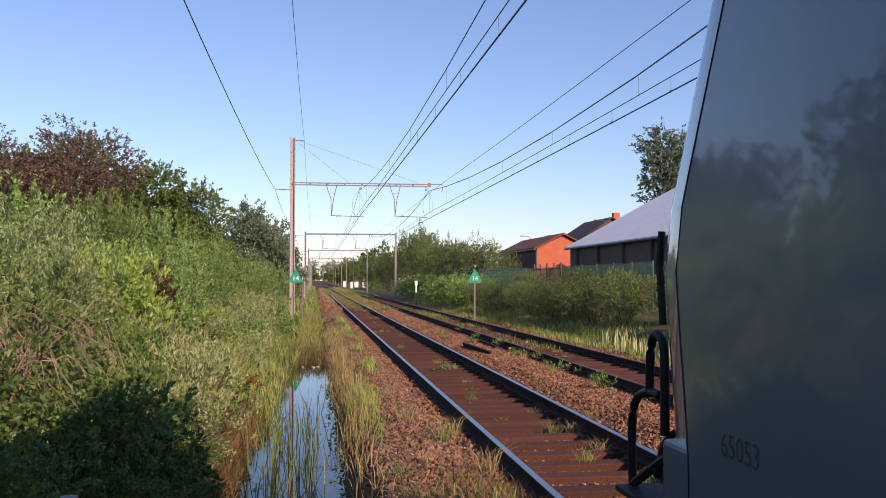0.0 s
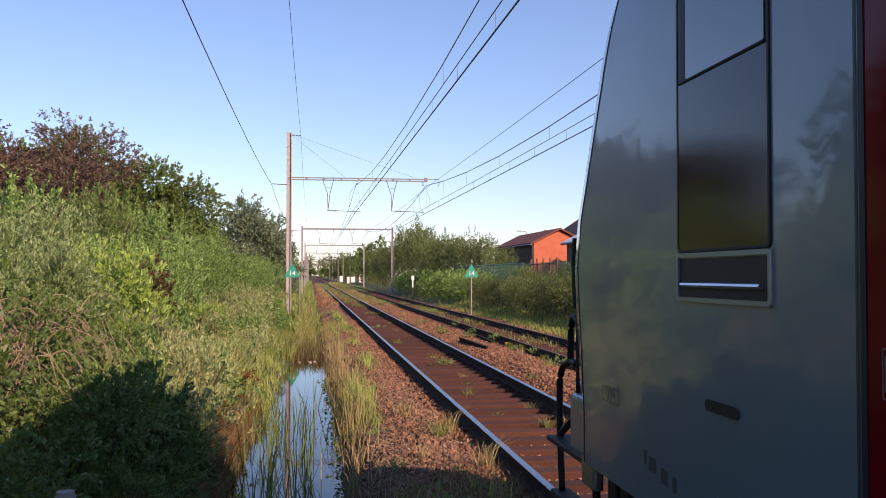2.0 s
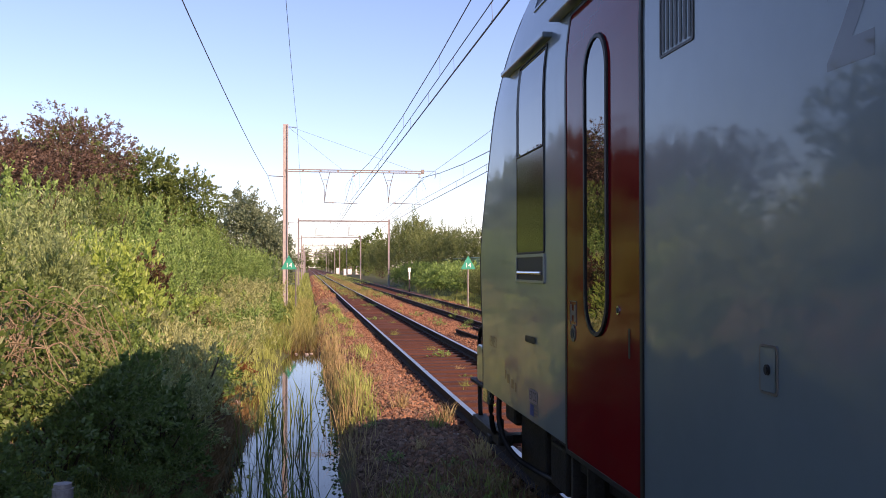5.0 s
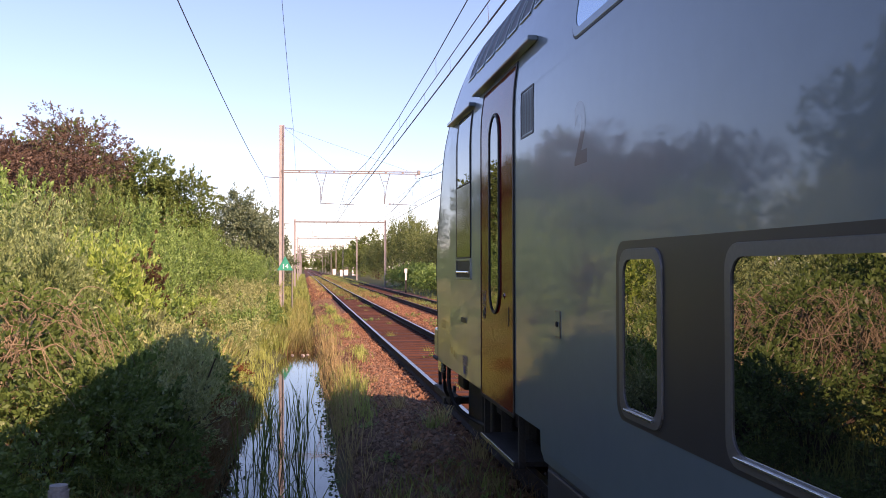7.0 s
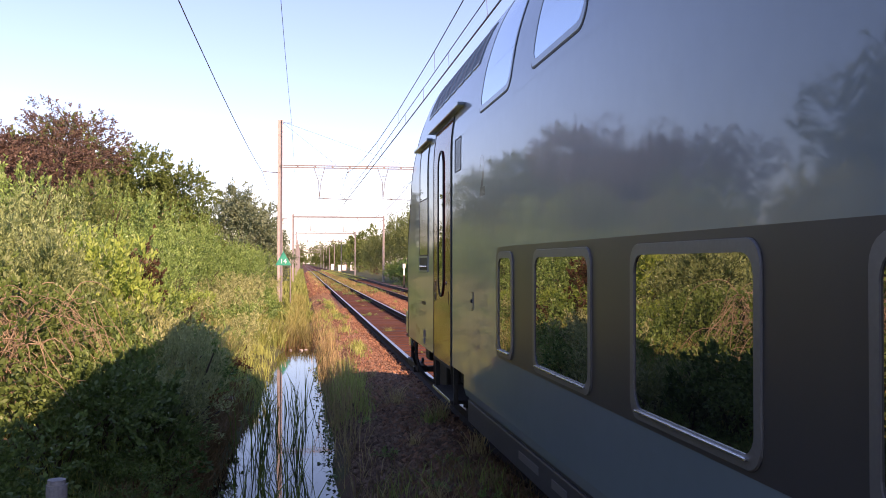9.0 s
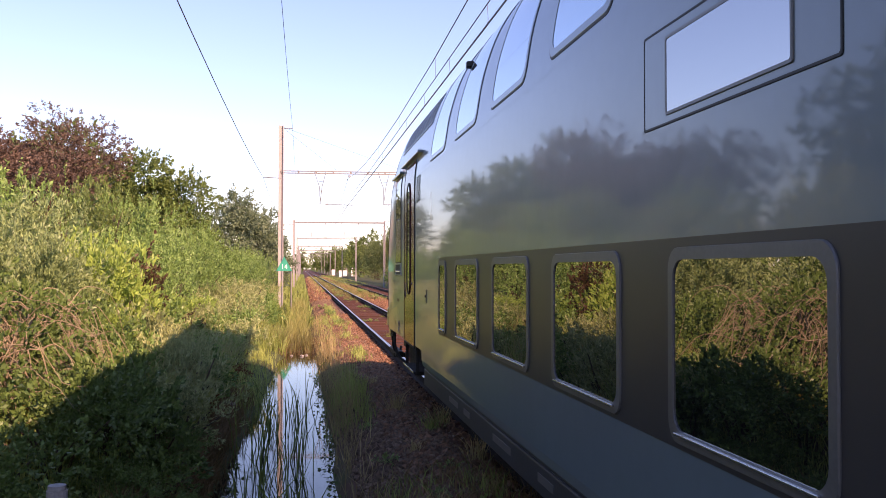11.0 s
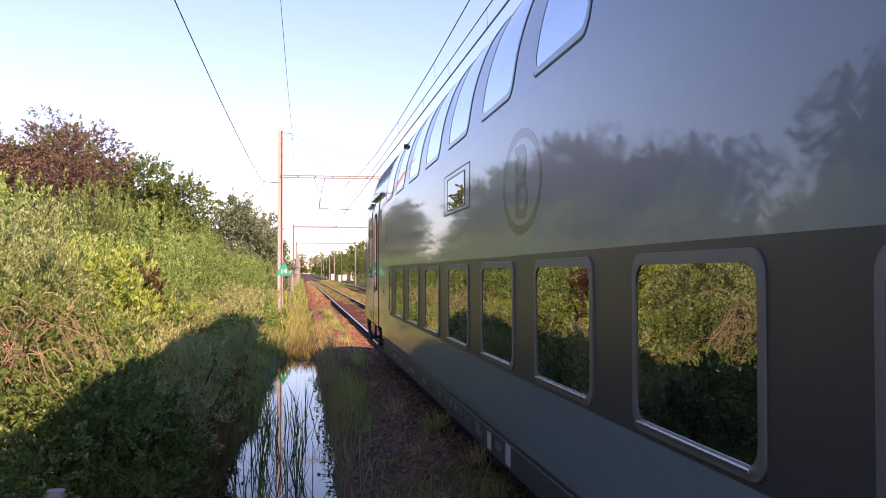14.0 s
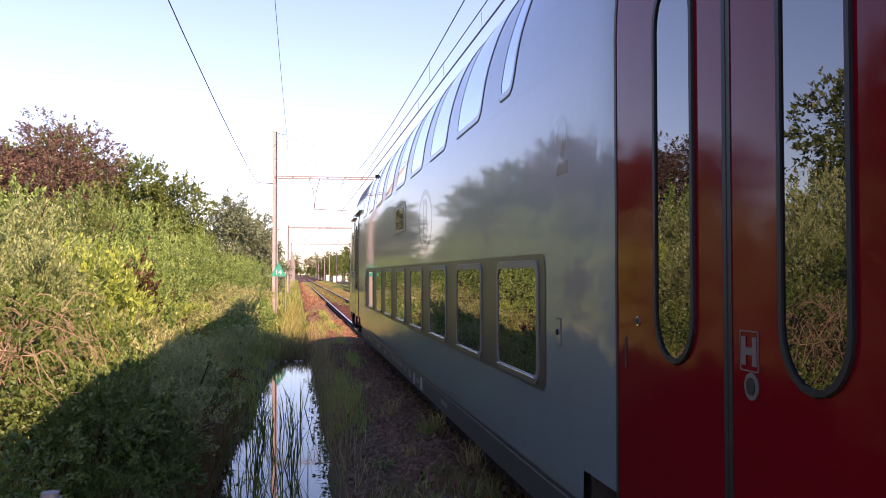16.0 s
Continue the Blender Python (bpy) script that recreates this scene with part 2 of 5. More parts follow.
def ground_z(x, y):
    near = ramp(y, (3.5, 0.0), (6, 1.0), (24, 1.0), (28, 0.25), (60, 0.2))
    slim = ramp(y, (9, 0.0), (25, 0.42))
    ditch = ramp(x, (-1.25 + slim, 0), (-0.9 + slim, -0.22), (-0.7 + slim, -0.55), (0.15, -0.55), (0.36, -0.22), (0.7, 0))
    base = ramp(x, (-40, 0.6), (-12, 1.0), (-5, 0.75), (-3, 0.4), (-1.7, 0.0), (-1.2, -0.22), (0.4, -0.24), (0.95, -0.06),
                (1.3, 0.0), (1.85, 0.015), (2.0, -0.03), (8.2, -0.04), (9.2, -0.15), (11.5, 0.35), (14, 0.75), (60, 0.8))
    far = ramp(abs(y), (60, 1.0), (120, 0.3), (200, 0.1))
    lump = 0.05 * noise.noise((x * 0.8, y * 0.5, 0)) * (0.3 if 0.9 < x < 8.3 else 1.6)
    heap = ramp(x, (3.85, 0), (4.3, 0.11), (4.9, 0.10), (5.4, 0)) * ramp(y, (22, 1.0), (26, 0.25), (40, 0.25), (70, 0.5))
    return base * (far if base > 0 else 1) + ditch * near + lump + heap - (0.05 if abs(x - 2.77) < 0.72 or abs(x - 6.35) < 0.72 else 0.0)


def build_ground():
    xs = sorted(set([-1500, -500, -150, -60] + [round(-30 + i * 2.0, 3) for i in range(9)] +
                    [round(-13 + i * 0.5, 3) for i in range(20)] + [round(-3 + i * 0.12, 3) for i in range(93)] +
                    [round(8.5 + i * 0.5, 3) for i in range(15)] + [20, 30, 60, 150, 500, 1500]))
    ys = sorted(set([-1500, -300, -80, -30] + [round(-12 + i * 0.7, 3) for i in range(20)] +
                    [round(2 + i * 0.4, 3) for i in range(75)] + [round(32 + i * 2.0, 3) for i in range(30)] +
                    [100, 150, 250, 500, 1500, 4000]))
    verts = [(x, y, ground_z(x, y)) for y in ys for x in xs]
    w = len(xs)
    faces = [(j * w + i, j * w + i + 1, (j + 1) * w + i + 1, (j + 1) * w + i) for j in range(len(ys) - 1) for i in range(w - 1)]
    ob = new("ground", raw_mesh("ground", verts, faces, GROUND, True))
    tagged(ob, "brown ballast bed and weedy soil beside the railway", "ground", kind="structure")
    n = 24
    left = [(-1.05 + 0.12 * math.sin(i * 1.7) + 0.03 * max(0, i - 8), 3.9 + i) for i in range(n)]
    right = [(0.5 + 0.1 * math.sin(i * 2.3), 3.9 + i) for i in range(n)]
    vs = [(x, y, -0.42) for x, y in left] + [(x, y, -0.42) for x, y in right]
    fs = [(i, n + i, n + i + 1, i + 1) for i in range(n - 1)]
    wt = new("water", raw_mesh("water", vs, fs, WATER))
    tagged(wt, "still dark ditch water mirroring the sky", "water", kind="structure")


build_ground()

# ---- railway tracks ----
TRACK_1, TRACK_2, RAIL_TOP = 2.77, 6.35, 0.17
RAIL_PROFILE = [(-0.07, 0), (0.07, 0), (0.07, 0.012), (0.012, 0.03), (0.010, 0.115), (0.036, 0.125), (0.036, 0.150),
                (0.026, 0.156), (-0.026, 0.156), (-0.036, 0.150), (-0.036, 0.125), (-0.010, 0.115), (-0.012, 0.03), (-0.07, 0.012)]


def rail(parent, x, head):
    ys = [-40, -10, 0, 10, 20, 40, 70, 110, 200, 400, 900]
    bm = bmesh.new()
    rings = [[bm.verts.new((x + px, y, RAIL_TOP - 0.156 + pz)) for px, pz in RAIL_PROFILE] for y in ys]
    k = len(RAIL_PROFILE)
    for a, b in zip(rings, rings[1:]):
        for i in range(k):
            f = bm.faces.new((a[i], a[(i + 1) % k], b[(i + 1) % k], b[i]))
            f.material_index = 1 if i in (6, 7, 8) else 0
    ob = part("rail", bm, RUST, parent, "rusty steel rail with worn running top")
    ob.data.materials.append(head)
    return ob


def sleeper_mesh():
    bm = bmesh.new()
    box(bm, -1.3, 1.3, -0.125, 0.125, -0.13, 0.0, 0.012)
    for sx in (-1, 1):
        for off in (-0.12, 0.12):
            box(bm, sx * 0.75 + off - 0.035, sx * 0.75 + off + 0.035, -0.05, 0.05, 0.0, 0.035)
    me = bpy.data.meshes.new("sleeper")
    bm.normal_update()
    bm.to_mesh(me)
    bm.free()
    me.materials.append(SLEEPER)
    return me


def build_tracks():
    me = sleeper_mesh()
    rng = random.Random(3)
    for cx, words in ((TRACK_1, "brown railway track with wooden sleepers under rusty rails"),
                      (TRACK_2, "second rusty railway track, weeds growing between sleepers")):
        tr = thing("railway_track", words, "railway track", "parallel tracks", "structure")
        head = STEEL if cx == TRACK_1 else DULL_RAIL
        rail(tr, cx - 0.75, head), rail(tr, cx + 0.75, head)
        for i in range(150):
            s = new("sleeper", me)
            s.parent = tr
            s.matrix_basis = pose(cx + rng.uniform(-0.03, 0.03), -4 + i * 0.6 + rng.uniform(-0.02, 0.02), 0.012 + rng.uniform(-0.015, 0.0), 0, 0, rng.uniform(-0.6, 0.6))
        bm = bmesh.new()
        for i in range(150, 420):
            y = -4 + i * 0.6
            box(bm, cx - 1.3, cx + 1.3, y - 0.125, y + 0.125, -0.13, 0.008)
        tagged(part("far_sleepers", bm, SLEEPER, tr), kind="stuff")


build_tracks()


def scatter_stones(name, count, x_of, y_of, size, seed, label, count_faces=8, mat=None):
    """Loose angular stones lying on the ballast."""
    r = np.random.default_rng(seed)
    base = np.array([(1, 0, 0), (-1, 0, 0), (0, 1, 0), (0, -1, 0), (0, 0, 1), (0, 0, -1)], float)
    tri = np.array([(0, 2, 4), (2, 1, 4), (1, 3, 4), (3, 0, 4), (2, 0, 5), (1, 2, 5), (3, 1, 5), (0, 3, 5)])[:count_faces]
    X, Y = x_of(r, count), y_of(r, count)
    Z = np.array([ground_z(a, b) for a, b in zip(X, Y)])
    q = r.normal(size=(count, 3, 3))
    q, _ = np.linalg.qr(q)
    s = size * r.uniform(0.5, 1.3, (count, 1, 1)) * r.uniform(0.6, 1.2, (count, 1, 3))
    v = np.einsum("nij,nkj->nki", q, base[None] * s * r.uniform(0.7, 1.2, (count, 6, 1)))
    v += np.stack([X, Y, Z + size * 0.25], 1)[:, None, :]
    f = (tri[None] + 6 * np.arange(count)[:, None, None]).reshape(-1, 3)
    ob = new(name, raw_mesh(name, v.reshape(-1, 3).tolist(), f.tolist(), mat or STONE))
    return tagged(ob, label, "ballast", kind="stuff")


def ys_near(a, b):
    # denser close by
    return lambda r, n: a + (b - a) * r.random(n) ** 1.7


scatter_stones("ballast_stones", 19000, lambda r, n: 0.55 + 1.1 * r.random(n), ys_near(8, 62), 0.032, 5, "tan crushed ballast stones on the track shoulder", mat=PALE_STONE)
scatter_stones("ballast_stones", 24000, lambda r, n: 3.75 + 1.75 * r.random(n), ys_near(5, 62), 0.036, 6, "rust-brown crushed ballast stones between the two tracks")
scatter_stones("ballast_stones", 15000, lambda r, n: 2.05 + 1.45 * r.random(n), ys_near(4, 44), 0.03, 7, "small dusty ballast stones between worn sleepers")
scatter_stones("ballast_stones", 4500, lambda r, n: 7.2 + 1.3 * r.random(n), ys_near(14, 60), 0.04, 8, "brown ballast stones beside the further track")

scatter_stones("ballast_stones", 7000, lambda r, n: 1.0 + 0.95 * r.random(n), ys_near(3.6, 40), 0.04, 9, "brown ballast heaped over the sleeper ends")
scatter_stones("ballast_stones", 9000, lambda r, n: 0.5 + 5.0 * r.random(n), lambda r, n: 60 + 150 * r.random(n) ** 1.4, 0.07, 13, "rust-brown ballast along the distant tracks")
scatter_stones("pale_chips", 5200, lambda r, n: 1.6 + 2.3 * r.random(n), ys_near(5, 45), 0.020, 14, "pale limestone chips lying on the sleepers", mat=PALE_CHIP)
scatter_stones("pale_chips", 2600, lambda r, n: 0.7 + 7.4 * r.random(n), ys_near(4, 60), 0.022, 10, "pale limestone chips strewn over the ballast", mat=PALE_CHIP)
scatter_stones("ballast_stones", 9000, lambda r, n: 5.4 + 1.9 * r.random(n), ys_near(12, 62), 0.036, 12, "dark rusty ballast between the further rails")

# ---- train ----
# half width and height above the rail, from sill to roof crown
PROFILE = [(1.41, 0.85), (1.41, 2.80), (1.405, 2.95), (1.385, 3.10), (1.355, 3.28), (1.305, 3.46), (1.24, 3.64),
           (1.15, 3.81), (1.03, 3.97), (0.87, 4.11), (0.66, 4.22), (0.38, 4.29), (0.0, 4.31)]


def smooth_profile(points, rounds=3):
    """Corner cutting, ends kept."""
    for _ in range(rounds):
        out = [points[0]]
        for (a0, b0), (a1, b1) in zip(points, points[1:]):
            out += [(0.75 * a0 + 0.25 * a1, 0.75 * b0 + 0.25 * b1), (0.25 * a0 + 0.75 * a1, 0.25 * b0 + 0.75 * b1)]
        points = out + [points[-1]]
    return points


PROFILE = PROFILE[:1] + smooth_profile(PROFILE[1:], 2)
ARC = [PROFILE[0][1]]
for (a0, b0), (a1, b1) in zip(PROFILE, PROFILE[1:]):
    ARC.append(ARC[-1] + math.hypot(a1 - a0, b1 - b0))
REAR_END = -20.9


def skin(y, s, off=0.0):
    """A point of the coach's left side: y along, s along the section from the rail upwards, off outwards."""
    w = float(np.interp(s, ARC, [p[0] for p in PROFILE]))
    z = s if s < ARC[0] else float(np.interp(s, ARC, [p[1] for p in PROFILE]))
    w1 = float(np.interp(s + 0.02, ARC, [p[0] for p in PROFILE]))
    z1 = float(np.interp(s + 0.02, ARC, [p[1] for p in PROFILE])) if s + 0.02 > ARC[0] else s + 0.02
    n = Vector((-(z1 - z), 0, -(w1 - w))).normalized() if z1 - z or w1 - w else Vector((-1, 0, 0))
    n = Vector((-abs(n.x), 0, abs(n.z)))
    return Vector((-w, y, z)) + off * n


def rounded(y0, y1, s0, s1, r, n=5):
    """Outline of a rounded rectangle in (y, s)."""
    pts = []
    for cy, cs, a0 in ((y1 - r, s1 - r, 0), (y0 + r, s1 - r, 90), (y0 + r, s0 + r, 180), (y1 - r, s0 + r, 270)):
        for k in range(n + 1):
            a = radians(a0 + 90 * k / n)
            pts.append((cy + r * math.cos(a), cs + r * math.sin(a)))
    out = []
    for i, (p, q) in enumerate(zip(pts, pts[1:] + pts[:1])):
        steps = max(1, int(abs(q[1] - p[1]) / (0.5 if max(p[1], q[1]) < 2.75 else 0.03)))
        out += [(p[0] + (q[0] - p[0]) * k / steps, p[1] + (q[1] - p[1]) * k / steps) for k in range(steps)]
    return out


def panel(y0, y1, s0, s1, r, off, depth=0.004, rim=True):
    """A thin plate lying on the coach's skin, with its edge."""
    bm = bmesh.new()
    rows = sorted({round(p[1], 4) for p in rounded(y0, y1, s0, s1, r)} | {a for a in ARC if s0 < a < s1})
    last, rim = None, []
    for s in rows:
        d = 0.0
        if s < s0 + r:
            d = r - math.sqrt(max(0, r * r - (s0 + r - s) ** 2))
        if s > s1 - r:
            d = r - math.sqrt(max(0, r * r - (s - s1 + r) ** 2))
        d = min(d, (y1 - y0) / 2 - 0.001)
        a, b = bm.verts.new(skin(y0 + d, s, off)), bm.verts.new(skin(y1 - d, s, off))
        a2, b2 = bm.verts.new(skin(y0 + d, s, off - depth)), bm.verts.new(skin(y1 - d, s, off - depth))
        if last:
            bm.faces.new((last[0], a, b, last[1]))
            if rim:
                bm.faces.new((last[2], a2, a, last[0]))
                bm.faces.new((last[1], b, b2, last[3]))
        elif rim:
            bm.faces.new((a2, a, b, b2))
        last = (a, b, a2, b2)
    if rim:
        bm.faces.new((last[0], last[2], last[3], last[1]))
    else:
        bmesh.ops.delete(bm, geom=[v for v in bm.verts if not v.link_faces], context="VERTS")
    bmesh.ops.recalc_face_normals(bm, faces=bm.faces)
    return bm


def ring(y0, y1, s0, s1, r, wide, off, low=0.0):
    """A raised frame on the skin: outer outline, wide metres inwards."""
    bm = bmesh.new()
    outer = rounded(y0, y1, s0, s1, r)
    cy, cs = (y0 + y1) / 2, (s0 + s1) / 2
    fy, fs = ((y1 - y0) - 2 * wide) / (y1 - y0), ((s1 - s0) - 2 * wide) / (s1 - s0)
    inner = [(cy + (y - cy) * fy, cs + (s - cs) * fs) for y, s in outer]
    e = 0.006
    mid_o = [(cy + (y - cy) * (1 - e), cs + (s - cs) * (1 - e)) for y, s in outer]
    loops = [[bm.verts.new(skin(y, s, o)) for y, s in lp] for lp, o in ((outer, low), (outer, off * 0.6), (mid_o, off), (inner, off), (inner, low))]
    k = len(outer)
    for a, b in zip(loops, loops[1:]):
        for i in range(k):
            bm.faces.new((a[i], a[(i + 1) % k], b[(i + 1) % k], b[i]))
    bmesh.ops.recalc_face_normals(bm, faces=bm.faces)
    return bm


def oval_ring(y, z, ry, rz, wide, off):
    bm = bmesh.new()
    n = 48
    lp = [[bm.verts.new(skin(y + (ry - d) * math.cos(2 * math.pi * k / n), z + (rz - d) * math.sin(2 * math.pi * k / n), o)) for k in range(n)]
          for d, o in ((0, 0), (0, off), (wide, off), (wide, 0))]
    for a, b in zip(lp, lp[1:]):
        for k in range(n):
            bm.faces.new((a[k], a[(k + 1) % n], b[(k + 1) % n], b[k]))
    bmesh.ops.recalc_face_normals(bm, faces=bm.faces)
    return bm


FIGURE = glossy_paint("figure_grey", (0.030, 0.036, 0.040), 0.4, 1.35, 0.0, 0.8)
NUMBER = glossy_paint("number_grey", (0.075, 0.085, 0.09), 0.42, 1.36, 0.0, 0.6)
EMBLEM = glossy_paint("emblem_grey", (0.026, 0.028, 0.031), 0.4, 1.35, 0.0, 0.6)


def bent_line(pts, steps=5):
    """The bent tube's line, led smoothly through its points."""
    q = [Vector(p) for p in (pts[0], *pts, pts[-1])]
    out = []
    for a, b, c, d in zip(q, q[1:], q[2:], q[3:]):
        for k in range(steps):
            u = k / steps
            out.append(tuple(0.5 * (2 * b + (c - a) * u + (2 * a - 5 * b + 4 * c - d) * u * u + (3 * b - a - 3 * c + d) * u ** 3)))
    return out + [tuple(q[-1])]


def nose_y(z):
    return ramp(z, (0.85, 3.30), (1.17, 3.30), (1.57, 3.37), (1.93, 3.42), (2.74, 2.96), (3.18, 2.72), (3.6, 2.48), (3.9, 2.28), (4.24, 2.0))


# the cab side bends inwards from the crease to the nose
CREASE, TAPER = 2.45, 0.9945


def coach_shell(parent):
    sect = [(w, z) for w, z in PROFILE]
    dense = []
    for (w0, z0), (w1, z1) in zip(sect, sect[1:]):
        k = max(1, int(math.hypot(w1 - w0, z1 - z0) / 0.22))
        dense += [(w0 + (w1 - w0) * i / k, z0 + (z1 - z0) * i / k) for i in range(k)]
    dense.append(sect[-1])
    loop = [(-w, z) for w, z in dense] + [(w, z) for w, z in dense[-2::-1]]
    bm = bmesh.new()
    rings = []
    for y in (REAR_END, -17, -12, -6, 0, CREASE):
        rings.append([bm.verts.new((x, y, z)) for x, z in loop])
    front = [[bm.verts.new((x, CREASE, z)) for x, z in loop], [bm.verts.new((x * TAPER, nose_y(z), z)) if nose_y(z) > CREASE else
             bm.verts.new((x, CREASE + 0.002, z)) for x, z in loop]]
    for a, b in [*zip(rings, rings[1:]), front]:
        for i in range(len(loop) - 1):
            bm.faces.new((a[i], a[i + 1], b[i + 1], b[i]))
    bm.faces.new(rings[0])
    bmesh.ops.recalc_face_normals(bm, faces=bm.faces)
    ob = shaded(part("body", bm, GREY, parent, "glossy light grey double-deck coach body"))
    # rounded front mask
    bm = bmesh.new()
    rings = []
    for grow, shrink in ((0.0, 1.0), (0.2, 0.97), (0.40, 0.92), (0.52, 0.86), (0.60, 0.7), (0.62, 0.4), (0.63, 0.0)):
        rings.append([bm.verts.new((x * shrink * (TAPER if nose_y(z) > CREASE else 1), nose_y(z) + grow * (1 if z < 3 else max(0.3, 1 - 0.7 * (z - 3))), z - 0.1 * (1 - shrink) * (z > 3.2))) for x, z in loop])
    for a, b in zip(rings, rings[1:]):
        for i in range(len(loop) - 1):
            bm.faces.new((a[i], a[i + 1], b[i + 1], b[i]))
    bmesh.ops.recalc_face_normals(bm, faces=bm.faces)
    shaded(part("front_mask", bm, GREY, parent, "rounded grey cab front"))
    bm = bmesh.new()
    side = [(-w, z) for w, z in dense if z < 3.9]
    tube(bm, [(x * TAPER + 0.003, nose_y(z) - 0.004, z) for x, z in side if nose_y(z) > CREASE], 0.007, 6)
    part("front_seal", bm, RUBBER, parent, "black rubber seal of the cab front")
    bm = bmesh.new()
    tube(bm, [(-1.285, nose_y(z) + 0.47, z) for z in (1.6, 1.72, 1.85, 2.0)], 0.016, 6)
    part("front_handrail", bm, RUBBER, parent, "black rubber strip on the cab front")
    return ob


PRINT = material("dusty_white_print", (0.42, 0.42, 0.42), 0.6, spread=0.15)


def lower_skirt(parent):
    for sx in (1, -1):
        bm = bmesh.new()
        rows = [[bm.verts.new((sx * x, y0, z)), bm.verts.new((sx * x, y1, z))]
                for x, z, y0, y1 in ((-1.41, 0.85, -16.85, -0.92), (-1.41, 0.74, -16.84, -0.93), (-1.40, 0.68, -16.8, -0.97))]
        for p, q in zip(rows, rows[1:]):
            bm.faces.new((p[0], p[1], q[1], q[0]))
        part("lower_side", bm, GREY, parent)
    bm = bmesh.new()
    box(bm, -1.385, 1.385, -16.8, -0.98, 0.46, 0.64, 0.01)
    box(bm, -1.37, 1.37, -16.84, -0.95, 0.6, 0.86)
    part("skirt", bm, SKIRT, parent, "dark grey lower skirt with faded markings")
    for y, w, h, z in [(-3.1, 0.5, 0.05, 0.56), (-3.8, 0.3, 0.05, 0.56), (-5.2, 0.6, 0.05, 0.56), (-6.4, 0.35, 0.05, 0.56),
                       (-7.4, 0.06, 0.05, 0.57),
                       (-7.6, 0.14, 0.05, 0.57), (-7.9, 0.05, 0.06, 0.575), (-8.05, 0.1, 0.06, 0.575), (-8.3, 0.18, 0.06, 0.575), (-8.6, 0.2, 0.06, 0.575),
                       (-8.85, 0.1, 0.06, 0.575), (-9.1, 0.05, 0.09, 0.57), (-9.25, 0.08, 0.05, 0.565), (-9.65, 0.2, 0.04, 0.58), (-9.7, 0.24, 0.04, 0.535),
                       (-10.12, 0.13, 0.12, 0.545), (-10.45, 0.2, 0.05, 0.56), (-10.76, 0.14, 0.14, 0.56), (-12.4, 0.4, 0.04, 0.56)]:
        bm = bmesh.new()
        box(bm, -1.389, -1.3845, y - w / 2, y + w / 2, z - h / 2, z + h / 2)
        part("marking_plate", bm, PRINT if h > 0.1 else FRAME, parent)
    for b in ((-1.30, 1.30, -0.9, 3.2, 0.80, 0.87), (-1.30, 1.30, REAR_END + 0.1, -16.9, 0.80, 0.87), (-0.9, 0.9, -0.85, 3.1, 0.45, 0.795)):
        part("underframe", box(bmesh.new(), *b), IRON, parent, "black underframe")


def bogie(parent, y):
    frame_ = bmesh.new()
    for sx in (-1, 1):
        box(frame_, sx * 1.0 - 0.07, sx * 1.0 + 0.07, y - 1.6, y + 1.6, 0.5, 0.72, 0.02)
        box(frame_, sx * 1.02 - 0.09, sx * 1.02 + 0.09, y - 1.45, y - 1.05, 0.3, 0.6, 0.02)
        box(frame_, sx * 1.02 - 0.09, sx * 1.02 + 0.09, y + 1.05, y + 1.45, 0.3, 0.6, 0.02)
        tube(frame_, [(sx * 1.08, y - 0.4, 0.35), (sx * 1.08, y - 0.4, 0.75)], 0.09, 10)
        tube(frame_, [(sx * 1.08, y + 0.4, 0.35), (sx * 1.08, y + 0.4, 0.75)], 0.09, 10)
    box(frame_, -1.0, 1.0, y - 0.25, y + 0.25, 0.45, 0.7, 0.02)
    part("bogie", frame_, IRON, parent, "black bogie frame with springs")
    made = []
    for dy in (-1.25, 1.25):
        bm = bmesh.new()
        for sx in (-1, 1):
            ringp = [(sx * 0.68, 0.0), (sx * 0.68, 0.44), (sx * 0.72, 0.45), (sx * 0.735, 0.425), (sx * 0.82, 0.42), (sx * 0.82, 0.36),
                     (sx * 0.78, 0.34), (sx * 0.78, 0.12), (sx * 0.82, 0.11), (sx * 0.82, 0.0)]
            prev = None
            for x, r in ringp:
                cur = [bm.verts.new((x, r * math.cos(2 * math.pi * k / 28), r * math.sin(2 * math.pi * k / 28))) for k in range(28)] if r else None
                if prev and cur:
                    for k in range(28):
                        bm.faces.new((prev[k], prev[(k + 1) % 28], cur[(k + 1) % 28], cur[k]))
                prev = cur
        tube(bm, [(-0.7, 0, 0), (0.7, 0, 0)], 0.08, 10)
        bmesh.ops.recalc_face_normals(bm, faces=bm.faces)
        w = part("wheelset", bm, IRON, parent, "steel wheelset")
        w.matrix_basis = pose(0, y + dy, 0.42)
        made.append((w, y + dy))
    return made


def lower_window(parent, y1, wide):
    y0 = y1 - wide
    fr = part("window", ring(y0, y1, 1.155, 1.87, 0.085, 0.045, 0.012), FRAME, parent, "dark tinted saloon window in a grey frame")
    part("pane", panel(y0 + 0.04, y1 - 0.04, 1.20, 1.825, 0.05, 0.006), GLASS, fr)
    sill = bmesh.new()
    box(sill, -1.436, -1.41, y0 + 0.08, y1 - 0.08, 1.185, 1.197, 0.003)
    part("sill", sill, ALU, fr)


